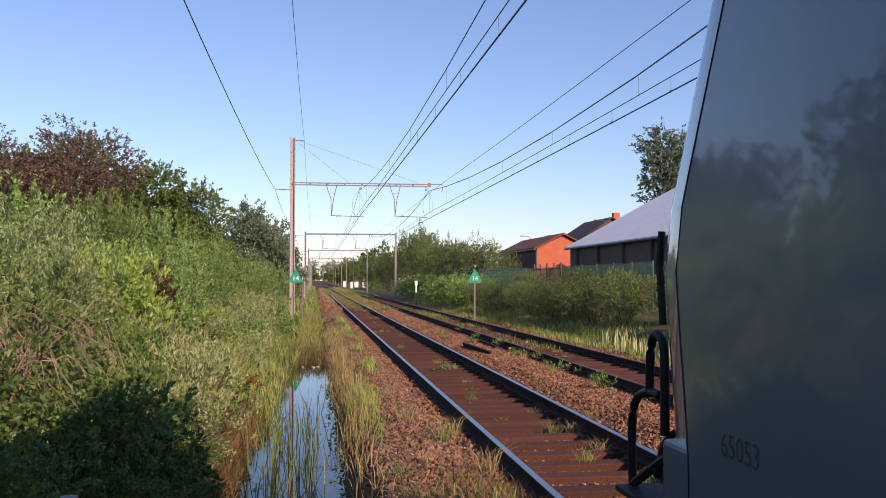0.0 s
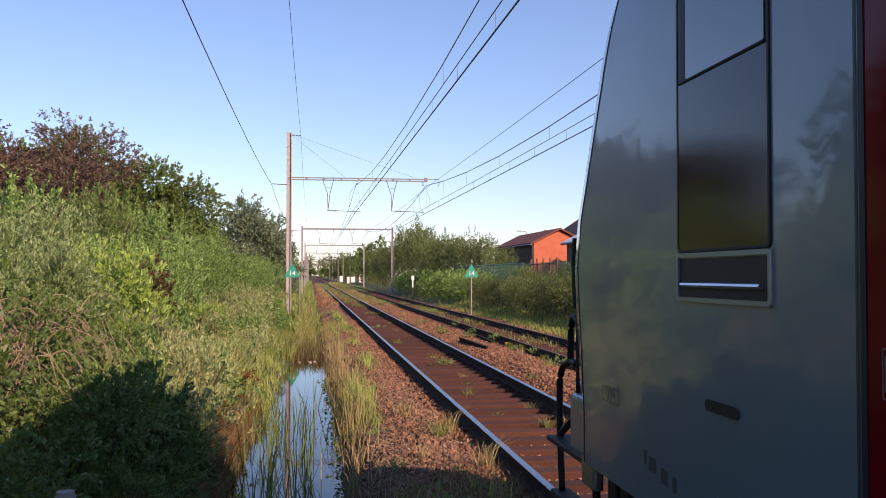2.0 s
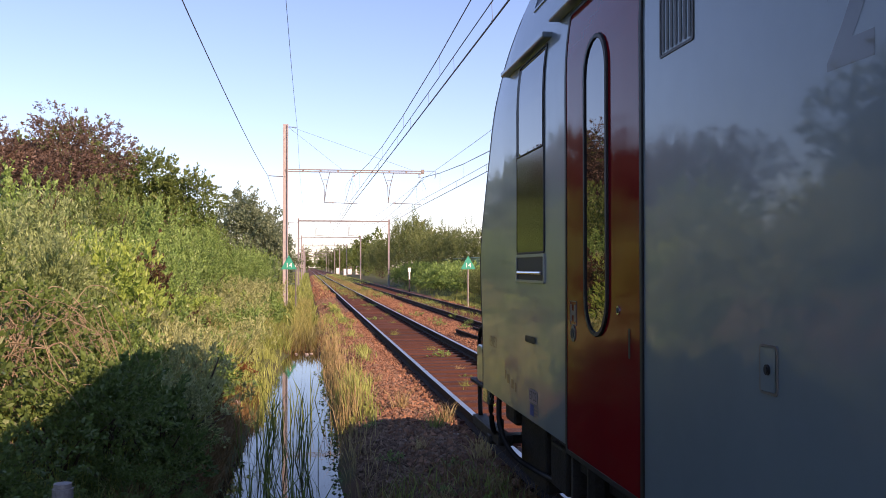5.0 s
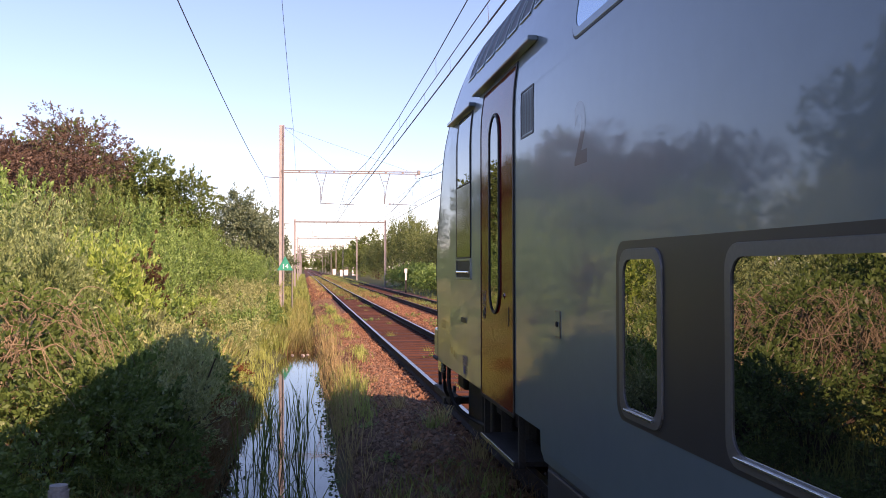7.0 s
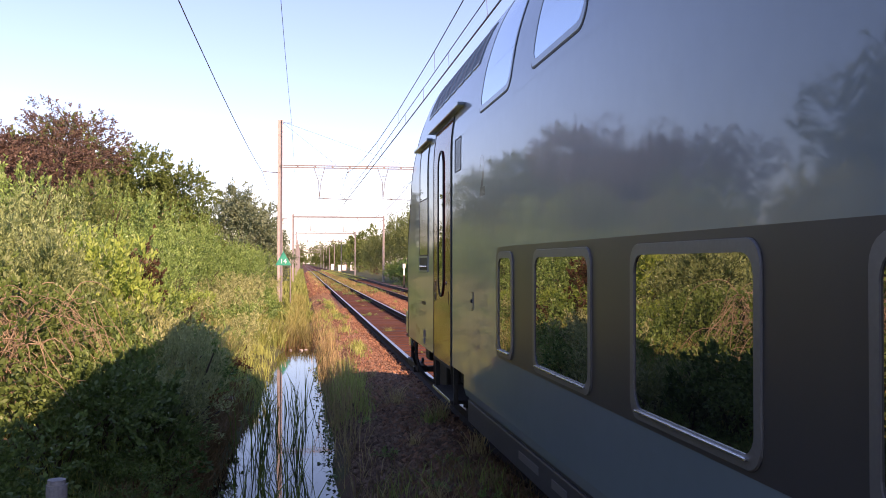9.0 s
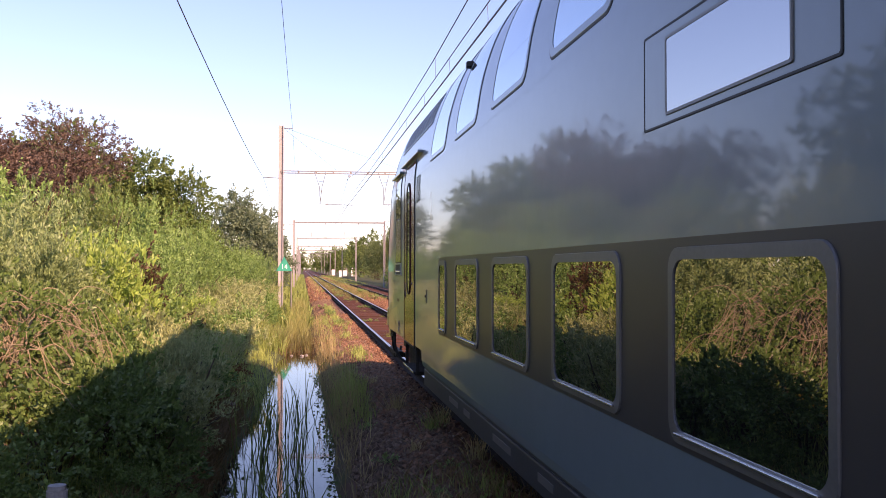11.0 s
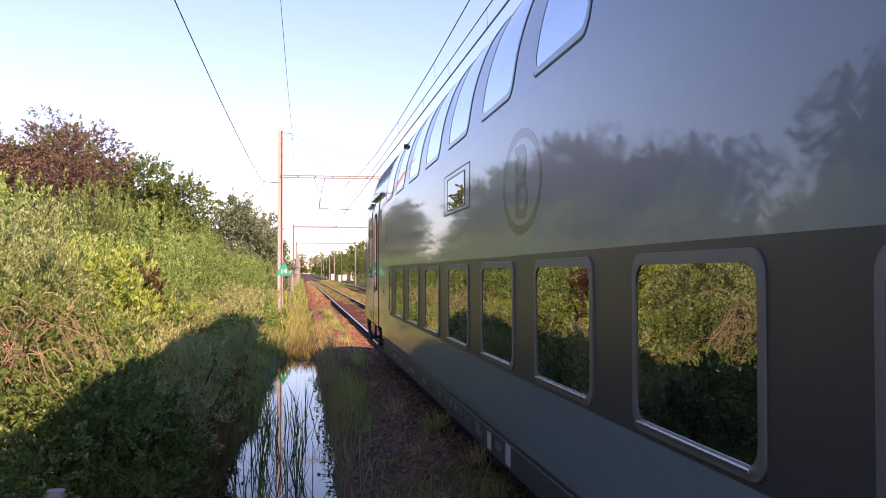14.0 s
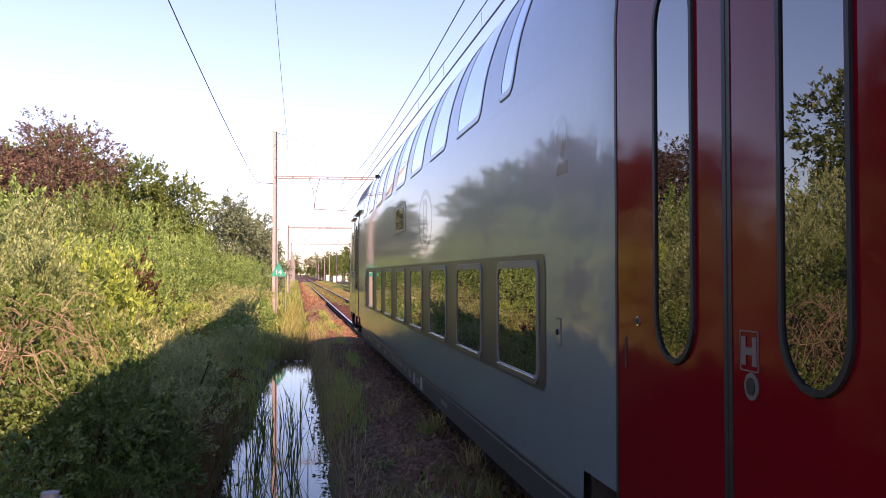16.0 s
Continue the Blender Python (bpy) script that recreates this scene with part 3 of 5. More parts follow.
def upper_window(parent, y1, wide):
    y0 = y1 - wide
    fr = part("upper_window", ring(y0, y1, 2.96, 4.15, 0.10, 0.045, 0.006), GREY, parent, "curved upper-deck window reflecting the sky")
    part("gasket", ring(y0 - 0.012, y1 + 0.012, 2.948, 4.162, 0.11, 0.012, 0.003), RUBBER, fr)
    shaded(part("pane", panel(y0 + 0.04, y1 - 0.04, 3.0, 4.11, 0.08, 0.003, 0.002, False), GLASS_SKY_TINT, fr))


def oval_door(parent, y0, y1, win_y, label, seal_at):
    d = part("door", panel(y0, y1, 0.83, 3.12, 0.02, 0.006, 0.012), RED, parent, label)
    part("door_seal", ring(y0 - 0.030, y1 + 0.028, 0.81, 3.15, 0.02, 0.028, 0.009), RUBBER, d)
    part("window_rubber", ring(win_y - 0.18, win_y + 0.18, 1.46, 2.90, 0.175, 0.022, 0.018, 0.004), RUBBER, d)
    part("pane", panel(win_y - 0.162, win_y + 0.162, 1.48, 2.88, 0.158, 0.011), GLASS_DOOR, d)
    return d


def round_button(parent, y, z, r, mat_a, mat_b):
    for rr, o, mt, nm in ((r, 0.011, mat_a, "button_ring"), (r * 0.62, 0.014, mat_b, "button")):
        bm = bmesh.new()
        tube(bm, [(-1.41, y, z), (-1.41 - o, y, z)], rr, 20)
        part(nm, bm, mt, parent)


PICTOGRAM = material("worn_pictogram_print", (0.17, 0.12, 0.12), 0.5, spread=0.2, fine=80)
NOTICE = material("faded_white_print", (0.34, 0.27, 0.27), 0.5, spread=0.1)


def door_notice(parent, y, z):
    """Pictogram of a sliding door: a thin frame, two white leaves and a short arrow between."""
    n = part("notice", ring(y - 0.058, y + 0.058, z - 0.062, z + 0.062, 0.006, 0.004, 0.009, 0.004), PICTOGRAM, parent, "faded white door pictogram")
    for dy in (-0.034, 0.034):
        part("leaf", panel(y + dy - 0.014, y + dy + 0.014, z - 0.044, z + 0.044, 0.004, 0.009, 0.003), PICTOGRAM, n)
    part("arrow", panel(y - 0.02, y + 0.02, z - 0.012, z + 0.012, 0.005, 0.009, 0.003), PICTOGRAM, n)



def side_text(name, text, size, mat, parent, y, z, label, off=0.0, bold=0.0):
    return lettering(name, text, size, mat, parent, pose(-1.4125 - off, y, z, 90, 0, -90), label, 0.0, bold)


def build_train():
    c = thing("train", "light grey double-deck railway coach with red doors", "train")
    coach_shell(c), lower_skirt(c)
    wheels = bogie(c, 0.9) + bogie(c, -18.4)
    # lower band and windows
    part("window_band", panel(-16.17, -2.27, 1.135, 1.905, 0.09, 0.003, 0.006), DARK_BAND, c, "dark grey band round the lower windows")
    lower_window(c, -2.33, 0.48)
    for k in range(8):
        lower_window(c, -3.35 - 1.653 * k, 1.12)
    upper_window(c, -1.57, 1.10)
    for k in range(1, 8):
        upper_window(c, -1.57 - 1.66 * k, 1.10)
    upper_window(c, -14.93, 0.42)
    # doors
    cab = oval_door(c, -0.24, 0.85, 0.34, "red single door with a tall oval window", 0)
    round_button(cab, 0.73, 1.45, 0.042, FRAME, IRON)
    door_notice(cab, 0.73, 1.555)
    round_button(cab, 0.03, 1.60, 0.02, ALU, RUBBER)
    part("slot", panel(-0.125, -0.10, 1.40, 1.53, 0.01, 0.008, 0.002), RUBBER, cab)
    l1 = oval_door(c, -18.36, -17.36, -17.97, "red door leaf with a tall oval window", 0)
    l2 = oval_door(c, -19.42, -18.42, -18.90, "red door leaf with a tall oval window", 0)
    part("slot", panel(-17.47, -17.445, 1.40, 1.53, 0.01, 0.008, 0.002), RUBBER, l1)
    round_button(l1, -17.60, 1.60, 0.02, ALU, RUBBER)
    round_button(l2, -18.545, 1.45, 0.042, FRAME, IRON)
    door_notice(l2, -18.53, 1.555)
    # cab side window
    w = part("cab_window", ring(1.335, 2.045, 1.872, 3.10, 0.02, 0.012, 0.007), RUBBER, c, "dark cab side window with a slanted lower panel")
    part("lower_pane", panel(1.345, 2.035, 1.882, 2.495, 0.008, 0.005), SMOKE, w)
    part("pane", panel(1.36, 1.955, 2.505, 3.07, 0.01, 0.008), GLASS_DOOR, w)
    part("pane_edge", panel(1.958, 2.02, 2.505, 3.07, 0.006, 0.009), RUBBER, w)
    bm = bmesh.new()
    tube(bm, [(-1.416, 2.02, 2.50), (-1.416, 1.36, 2.50)], 0.006, 6)
    part("divider", bm, RUBBER, w)
    v = part("vent_box", ring(1.33, 2.05, 1.695, 1.87, 0.010, 0.016, 0.010), ALU_DULL, c, "aluminium handle recess under the cab window")
    part("recess", panel(1.35, 2.03, 1.71, 1.85, 0.01, 0.003), RUBBER, v)
    bm = bmesh.new()
    tube(bm, [(-1.420, 1.995, 1.755), (-1.420, 1.385, 1.755)], 0.011, 8)
    part("handle_bar", bm, ALU, v)
    part("step_recess", panel(1.555, 1.81, 1.325, 1.365, 0.018, 0.006), RUBBER, c, "black step slot")
    # gutters over the doors
    for y0, y1, z in ((-0.75, 1.15, 3.165), (1.28, 2.45, 3.115), (-19.6, -17.2, 3.165)):
        part("rain_gutter", box(bmesh.new(), -1.436, -1.37, y0, y1, z, z + 0.034, 0.008), GREY, c)
    # body panel joints
    for y in (0.90,):
        part("panel_joint", panel(y - 0.006, y + 0.006, 0.86, 3.15, 0.003, 0.0015, 0.003), SKIRT, c)
    # vent grille
    g = part("vent_grille", ring(-0.78, -0.46, 2.60, 2.90, 0.012, 0.012, 0.004), SKIRT, c, "small slatted vent grille")
    for k in range(7):
        part("slat", panel(-0.755 + k * 0.042, -0.733 + k * 0.042, 2.62, 2.88, 0.004, 0.003), SKIRT, g)
    # key boxes
    for y in (-1.31, -16.42):
        k = part("key_box", ring(y - 0.055, y + 0.055, 1.41, 1.56, 0.015, 0.008, 0.004), FRAME, c, "small steel key box")
        part("key_plate", panel(y - 0.045, y + 0.045, 1.42, 1.55, 0.01, 0.005), GREY, k)
        round_button(k, y, 1.485, 0.016, RUBBER, RUBBER)
    # hatch with small window
    h = part("hatch", ring(-9.45, -8.05, 2.335, 2.715, 0.012, 0.010, 0.0035), RUBBER, c, "rectangular hatch with a display window")
    part("hatch_plate", panel(-9.44, -8.06, 2.345, 2.705, 0.008, 0.002), GREY, h)
    part("display_rim", ring(-9.21, -8.28, 2.37, 2.67, 0.01, 0.012, 0.008), FRAME, h)
    part("display_pane", panel(-9.2, -8.29, 2.38, 2.66, 0.008, 0.006), GLASS, h)
    # class figures, running number and notices
    for y in (-1.74, -16.50):
        side_text("class_figure", "2", 0.42, FIGURE, c, y, 2.445, "grey class figure 2", -0.0018, 0.014)
    lettering("running_number", "65053", 0.115, NUMBER, c, pose(-1.4078, 2.87, 1.235, 90, 0, -90.47), "dark running number on the cab side", 0.0)
    side_text("notice", "ETCS", 0.075, SKIRT, part("notice_plate", panel(1.52, 1.72, 0.965, 1.045, 0.004, 0.003, 0.003), NOTICE, c), 1.62, 1.005, "ETCS lettering on a white plate", 0.002)
    part("notice_plate", panel(1.60, 1.70, 0.885, 0.955, 0.004, 0.003, 0.003), material("blue_label", (0.02, 0.06, 0.22), 0.5), c)
    for z in (0.90, 0.92, 0.94):
        part("notice_line", panel(1.50, 1.59, z - 0.006, z + 0.006, 0.002, 0.003, 0.003), FRAME, c)
    for y, w, z in ((2.10, 0.02, 1.0), (2.20, 0.035, 1.01), (2.33, 0.04, 1.03), (2.41, 0.015, 1.05)):
        part("notice_line", panel(y - w, y + w, z - 0.03, z + 0.03, 0.004, 0.0015, 0.003), NUMBER, c)
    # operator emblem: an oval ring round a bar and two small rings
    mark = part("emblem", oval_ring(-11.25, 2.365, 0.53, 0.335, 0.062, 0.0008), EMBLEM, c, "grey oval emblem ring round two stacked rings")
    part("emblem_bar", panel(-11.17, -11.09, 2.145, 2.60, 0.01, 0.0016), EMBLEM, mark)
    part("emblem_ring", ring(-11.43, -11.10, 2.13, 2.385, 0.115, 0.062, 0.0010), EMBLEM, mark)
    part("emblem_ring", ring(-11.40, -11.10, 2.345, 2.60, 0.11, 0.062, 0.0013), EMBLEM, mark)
    # roof units over the cab end
    for k in range(8):
        y = 2.0 - k * 0.4
        part("roof_louvre", ring(y - 0.31, y, 3.46, 3.86, 0.02, 0.02, 0.008), GREY, c)
        part("louvre_slats", panel(y - 0.28, y - 0.03, 3.485, 3.835, 0.01, 0.004), SKIRT, c)
    bm = bmesh.new()
    box(bm, -1.27, -1.2, -3.16, -3.08, 3.66, 3.72, 0.01)
    part("roof_lug", bm, RUBBER, c)
    # black roof equipment fairing
    bm = bmesh.new()
    box(bm, -0.75, 0.75, -1.2, 1.3, 4.05, 4.36, 0.05)
    part("roof_unit", bm, GREY, c)
    # front end: lower step panel, hoses and grab rails
    bm = bmesh.new()
    box(bm, -1.402, 1.402, 3.1, 3.57, 0.87, 1.165, 0.02)
    part("buffer_beam", bm, GREY, c, "grey buffer beam")
    bm = bmesh.new()
    box(bm, -1.385, -1.33, 3.2, 3.42, 0.72, 0.98, 0.015)
    part("step_plate", bm, ALU, c)
    for pts in ([(-1.22, 4.0, 1.1), (-1.22, 4.0, 1.46), (-1.22, 4.04, 1.53), (-1.22, 4.12, 1.54), (-1.22, 4.17, 1.46), (-1.22, 4.19, 1.25)],
                [(-1.15, 3.85, 1.15), (-1.18, 3.95, 1.12), (-1.2, 4.05, 1.05), (-1.22, 4.1, 0.9)],
                [(-1.22, 4.05, 1.27), (-1.22, 4.2, 1.27), (-1.22, 4.36, 1.22), (-1.22, 4.43, 1.1), (-1.22, 4.43, 0.8), (-1.22, 4.38, 0.45)],
                [(-1.33, 3.35, 0.9), (-1.34, 3.3, 0.7), (-1.3, 3.4, 0.5), (-1.2, 3.6, 0.42), (-1.15, 3.8, 0.5)],
                [(-1.32, 3.05, 0.9), (-1.33, 3.0, 0.6), (-1.25, 2.9, 0.4), (-1.1, 2.7, 0.3), (-1.05, 2.4, 0.3)]):
        bm = bmesh.new()
        tube(bm, bent_line(pts), 0.021, 10)
        part("grab_rail", shade_ok(bm), RUBBER, c, "black grab rail")
    bm = bmesh.new()
    tube(bm, [(-0.88, 3.4, 1.03), (-0.88, 4.0, 1.03)], 0.10, 16)
    tube(bm, [(-0.88, 4.0, 1.03), (-0.88, 4.06, 1.03)], 0.22, 20)
    part("buffer", bm, IRON, c, "black round buffer")
    part("foot_plate", box(bmesh.new(), -1.3, -1.08, 3.57, 4.46, 0.76, 0.79, 0.006), IRON, c, "dark step plate")
    part("brace", tube(bmesh.new(), [(-1.2, 3.6, 1.1), (-1.22, 4.0, 1.0), (-1.22, 4.42, 0.8)], 0.022, 6), IRON, c)
    part("coupling_block", box(bmesh.new(), -1.1, 1.1, 3.5, 3.88, 0.5, 1.34, 0.03), IRON, c, "black coupling gear")
    bm = bmesh.new()
    box(bm, -1.3, 1.3, 3.56, 3.7, 0.35, 0.42, 0.01)
    box(bm, -1.28, -1.16, 3.3, 4.45, 0.38, 0.46, 0.01)
    part("rail_guard", bm, IRON, c)
    # plain boxes added for underfloor gear, to block the sun below the coach
    for b in ((0.55, 1.3, -0.8, 3.1, 0.22, 0.795), (-1.05, 0.5, 2.7, 3.5, 0.14, 0.795), (0.6, 1.34, -19.8, -16.95, 0.25, 0.795)):
        part("gear_light_block", box(bmesh.new(), *b, 0.02), IRON, c, "black box added for underfloor gear, blocking light below the coach")
    # folding step under the cab door
    bm = bmesh.new()
    box(bm, -1.42, -1.12, -0.30, 0.82, 0.50, 0.535, 0.006)
    box(bm, -1.40, -1.36, -0.34, -0.30, 0.5, 0.85)
    box(bm, -1.40, -1.36, 0.80, 0.84, 0.5, 0.85)
    part("door_step", bm, IRON, c, "black folding step")
    part("step_edge", box(bmesh.new(), -1.432, -1.418, -0.30, 0.82, 0.51, 0.54, 0.003), ALU, c)
    return c, wheels


def shade_ok(bm):
    for f in bm.faces:
        f.smooth = True
    return bm


TRAIN, WHEELS = build_train()

# ---- overhead line ----
SPAN, FIRST = 52.0, 50.0
BEAM_Z, PORTAL_Z, LEFT_X, RIGHT_X = 7.10, 6.91, -1.15, 8.85


def lattice_beam(bm, x0, x1, y, z, deep=0.16, wide=0.10):
    for dz in (0, deep):
        box(bm, x0, x1, y - wide / 2, y + wide / 2, z + dz - 0.025, z + dz + 0.025)
    n = max(2, int((x1 - x0) / 0.9))
    for i in range(n + 1):
        a = x0 + (x1 - x0) * i / n
        box(bm, a - 0.05, a + 0.05, y - wide / 2 + 0.004, y + wide / 2 - 0.004, z + 0.026, z + deep - 0.026)


def drop_arm(parent, x, y, z, low):
    """Registration arm hanging from the beam: V hanger, stay tube, insulator."""
    bm = bmesh.new()
    tube(bm, [(x - 0.35, y, z), (x - 0.08, y, low + 0.9), (x - 0.05, y, low)], 0.02, 5)
    tube(bm, [(x + 0.25, y, z), (x + 0.05, y, low + 0.9), (x - 0.05, y, low)], 0.02, 5)
    tube(bm, [(x - 0.12, y, low + 1.2), (x + 0.12, y, low + 1.2)], 0.012, 4)
    tube(bm, [(x - 0.1, y, low), (x + 1.7, y, low - 0.06)], 0.018, 5)
    part("hanger", bm, GALV, parent)
    bm = bmesh.new()
    for k in range(4):
        tube(bm, [(x + 0.2 + k * 0.07, y, low - 0.01), (x + 0.23 + k * 0.07, y, low - 0.01)], 0.05, 8)
    part("insulator", bm, CONCRETE, parent)


def mast(parent, x, y, top, wide=0.26):
    bm = bmesh.new()
    z0 = ground_z(x, y) - 0.2
    for dx in (-wide / 2, wide / 2 - 0.05):
        box(bm, x + dx, x + dx + 0.05, y - 0.11, y + 0.11, z0, top, 0.006)
    box(bm, x - wide / 2 + 0.05, x + wide / 2 - 0.05, y - 0.015, y + 0.015, z0, top)
    return part("mast", bm, MAST, parent, "grey steel H-section mast")


def build_portals():
    p = thing("catenary_mast", "tall steel mast carrying a cantilever beam over both tracks", "catenary mast")
    y = FIRST
    mast(p, LEFT_X, y, 9.55, 0.27)
    bm = bmesh.new()
    lattice_beam(bm, LEFT_X, 6.2, y, BEAM_Z - 0.06, 0.11)
    box(bm, 6.08, 6.24, y - 0.07, y + 0.07, BEAM_Z - 0.09, BEAM_Z + 0.14, 0.01)
    part("beam", bm, GALV, p)
    bm = bmesh.new()
    tube(bm, [(6.2, y, BEAM_Z + 0.06), (6.86, y, BEAM_Z + 0.07), (6.88, y, BEAM_Z - 0.25), (6.8, y, BEAM_Z - 0.32)], 0.02, 6)
    part("end_arm", bm, GALV, p)
    for cx in (2.34, 6.12):
        bm = bmesh.new()
        tube(bm, bent_line([(cx + 0.03, y - 0.6, 6.75), (cx - 0.3, y - 0.3, 6.3), (cx - 0.28, y - 0.1, 5.6), (cx, y + 0.2, 5.32)]), 0.006, 5)
        tube(bm, bent_line([(cx + 0.05, y + 0.6, 6.75), (cx + 0.25, y + 0.3, 6.2), (cx + 0.2, y, 5.7), (cx, y - 0.2, 5.55)]), 0.005, 5)
        part("jumper", bm, WIRE, p, "dark looped jumper cable")
    bm = bmesh.new()
    tube(bm, [(LEFT_X, y, 9.5), (1.8, y, BEAM_Z + 0.1)], 0.006, 5)
    tube(bm, [(LEFT_X, y, 9.5), (5.6, y, BEAM_Z + 0.1)], 0.006, 5)
    part("stay", bm, WIRE, p)
    part("bracket", tube(bmesh.new(), [(LEFT_X, y, 6.75), (-2.05, y, 6.8)], 0.025, 6), GALV, p)
    part("bracket", tube(bmesh.new(), [(LEFT_X, y, 9.4), (-0.55, y, 9.4)], 0.02, 6), GALV, p)
    for x in (0.95, 4.35):
        drop_arm(p, x, y, BEAM_Z, 5.42)
    for x in (2.45, 6.0):
        bm = bmesh.new()
        for k in range(4):
            tube(bm, [(x, y, BEAM_Z - 0.05 - k * 0.07), (x, y, BEAM_Z - 0.08 - k * 0.07)], 0.07, 8)
        part("insulator", bm, CONCRETE, p)
    for k, y in enumerate((102, 157, 213, 259, 306, 343, 390, 440), 1):
        p = thing("catenary_portal", "grey steel catenary portal spanning both tracks", "catenary portal", "row of portals")
        mast(p, LEFT_X + 0.2, y, PORTAL_Z + 0.35, 0.2), mast(p, RIGHT_X, y, PORTAL_Z + 0.3, 0.2)
        bm = bmesh.new()
        box(bm, LEFT_X + 0.2, RIGHT_X, y - 0.09, y + 0.09, PORTAL_Z, PORTAL_Z + 0.15, 0.01)
        part("beam", bm, GALV, p)
        bm = bmesh.new()
        tube(bm, [(LEFT_X + 0.2, y, 6.75), (-2.05, y, 6.8)], 0.03, 5)
        part("bracket", bm, GALV, p)
        for x in (2.45, 6.0):
            part("insulator", tube(bmesh.new(), [(x, y, PORTAL_Z), (x, y, 6.75)], 0.05, 6), CONCRETE, p)
        if k < 4:
            for x in (0.95, 4.5):
                drop_arm(p, x, y, PORTAL_Z, 5.42)


def span_z(y, high, sag):
    u = ((y - FIRST) / SPAN) % 1.0
    return high - 4 * sag * u * (1 - u)


def overhead_wire(name, x_of, high, sag, radius, label, y_end=520):
    ob = thing(name, label, "overhead wire", "catenary wires")
    bm = bmesh.new()
    y, pts = FIRST - 2 * SPAN, []
    while y <= y_end:
        pts.append((x_of(y), y, span_z(y, high, sag)))
        y += SPAN / 8
    tube(bm, pts, radius, 5)
    part("strand", bm, WIRE, ob)
    return ob


def zigzag(cx, amount):
    def at(y):
        u = (y - FIRST) / SPAN
        return cx + amount * (1 - 4 * abs((u / 2) % 1.0 - 0.5))
    return at


def build_wires():
    for cx, amp in ((2.425, 0.095), (6.17, 0.06)):
        contact = overhead_wire("contact_wire", zigzag(cx, amp), 5.30, 0.03, 0.014, "dark copper contact wire over the track")
        overhead_wire("auxiliary_wire", zigzag(cx, amp * 0.7), 5.62, 0.10, 0.009, "thin auxiliary catenary wire above the contact wire")
        overhead_wire("messenger_wire", zigzag(cx, amp * 0.5), 6.80, 0.95, 0.010, "sagging messenger wire over the track")
        bm = bmesh.new()
        for sp in range(-1, 5):
            for k in range(16):
                y = FIRST + SPAN * (sp - 1) + SPAN * (k + 0.4) / 16
                tube(bm, [(zigzag(cx, amp)(y), y, span_z(y, 5.30, 0.03)), (zigzag(cx, amp * 0.7)(y), y, span_z(y, 5.62, 0.10))], 0.004, 4)
                tube(bm, [(zigzag(cx, amp)(y), y - 0.05, span_z(y, 5.30, 0.03)), (zigzag(cx, amp)(y), y + 0.05, span_z(y, 5.30, 0.03) + 0.02)], 0.012, 5)
                if k % 2:
                    y += SPAN / 32
                    tube(bm, [(zigzag(cx, amp * 0.7)(y), y, span_z(y, 5.62, 0.10)), (zigzag(cx, amp * 0.5)(y), y, span_z(y, 6.80, 0.95))], 0.004, 4)
        tagged(part("droppers", bm, WIRE, contact), kind="stuff")
    overhead_wire("feeder_wire", lambda y: -2.08, 6.80, 0.42, 0.011, "dark feeder wire hung beside the masts")
    overhead_wire("feeder_wire", lambda y: 6.62, 7.04, 0.10, 0.009, "thin feeder wire hung at the beam end")
    overhead_wire("messenger_wire", lambda y: 6.23, 6.84, 0.94, 0.008, "second sagging messenger wire over the further track")
    overhead_wire("earth_wire", lambda y: -0.55, 9.40, 0.7, 0.008, "thin earth wire strung at the mast tops")


build_portals()
build_wires()


# ---- signs and posts ----
def whistle_sign(x, y, base, centre, label, post, aside=0.0):
    s = thing("speed_sign", label, "railway sign", "green triangle signs")
    bm = bmesh.new()
    lo, hi, hw = centre - 0.31, centre + 0.38, 0.38
    for f, d in ((1.0, 0.0),):
        v = [bm.verts.new(q) for q in ((x - hw, y, lo), (x + hw, y, lo), (x, y, hi))]
        b = [bm.verts.new((q.co.x, y + 0.02, q.co.z)) for q in v]
        bm.faces.new(v), bm.faces.new(b[::-1])
        for i in range(3):
            bm.faces.new((v[i], b[i], b[(i + 1) % 3], v[(i + 1) % 3]))
    part("board", bm, SIGN_GREEN, s, "green triangular board")
    lettering("figure", "14", 0.32, WHITE, s, pose(x, y - 0.006, centre - 0.12, 90, 0, 0), "white figure 14")
    bm = bmesh.new()
    tube(bm, [(x + aside, y + 0.05, base), (x + aside, y + 0.05, lo + 0.12)], 0.034, 8)
    part("post", bm, post, s, "white painted post")
    return s


whistle_sign(-0.88, 45.5, ground_z(-0.88, 45.5), 2.17, "green triangular sign 14 in front of the mast", GALV, 0.33)
whistle_sign(8.05, 46.5, ground_z(8.05, 46.5), 2.17, "green triangular sign 14 on a white post", CONCRETE)

mk = thing("marker_post", "small white marker post with a black foot", "marker post")
bm = bmesh.new()
box(bm, 8.27, 8.51, 77, 77.1, 1.55, 1.92, 0.03)
box(bm, 8.33, 8.45, 77.01, 77.09, 0.95, 1.55, 0.015)
part("board", bm, WHITE, mk)
bm = bmesh.new()
box(bm, 8.33, 8.45, 77.02, 77.1, ground_z(8.4, 77) - 0.1, 0.95)
part("foot", bm, RUBBER, mk)

st = thing("stake", "short grey concrete stake in the brambles", "stake")
bm = bmesh.new()
tube(bm, [(-1.23, 5.0, -0.1), (-1.23, 5.0, 0.835)], 0.052, 16)
tube(bm, [(-1.23, 5.0, 0.835), (-1.23, 5.0, 0.86)], 0.045, 16)
part("shaft", bm, CONCRETE, st)

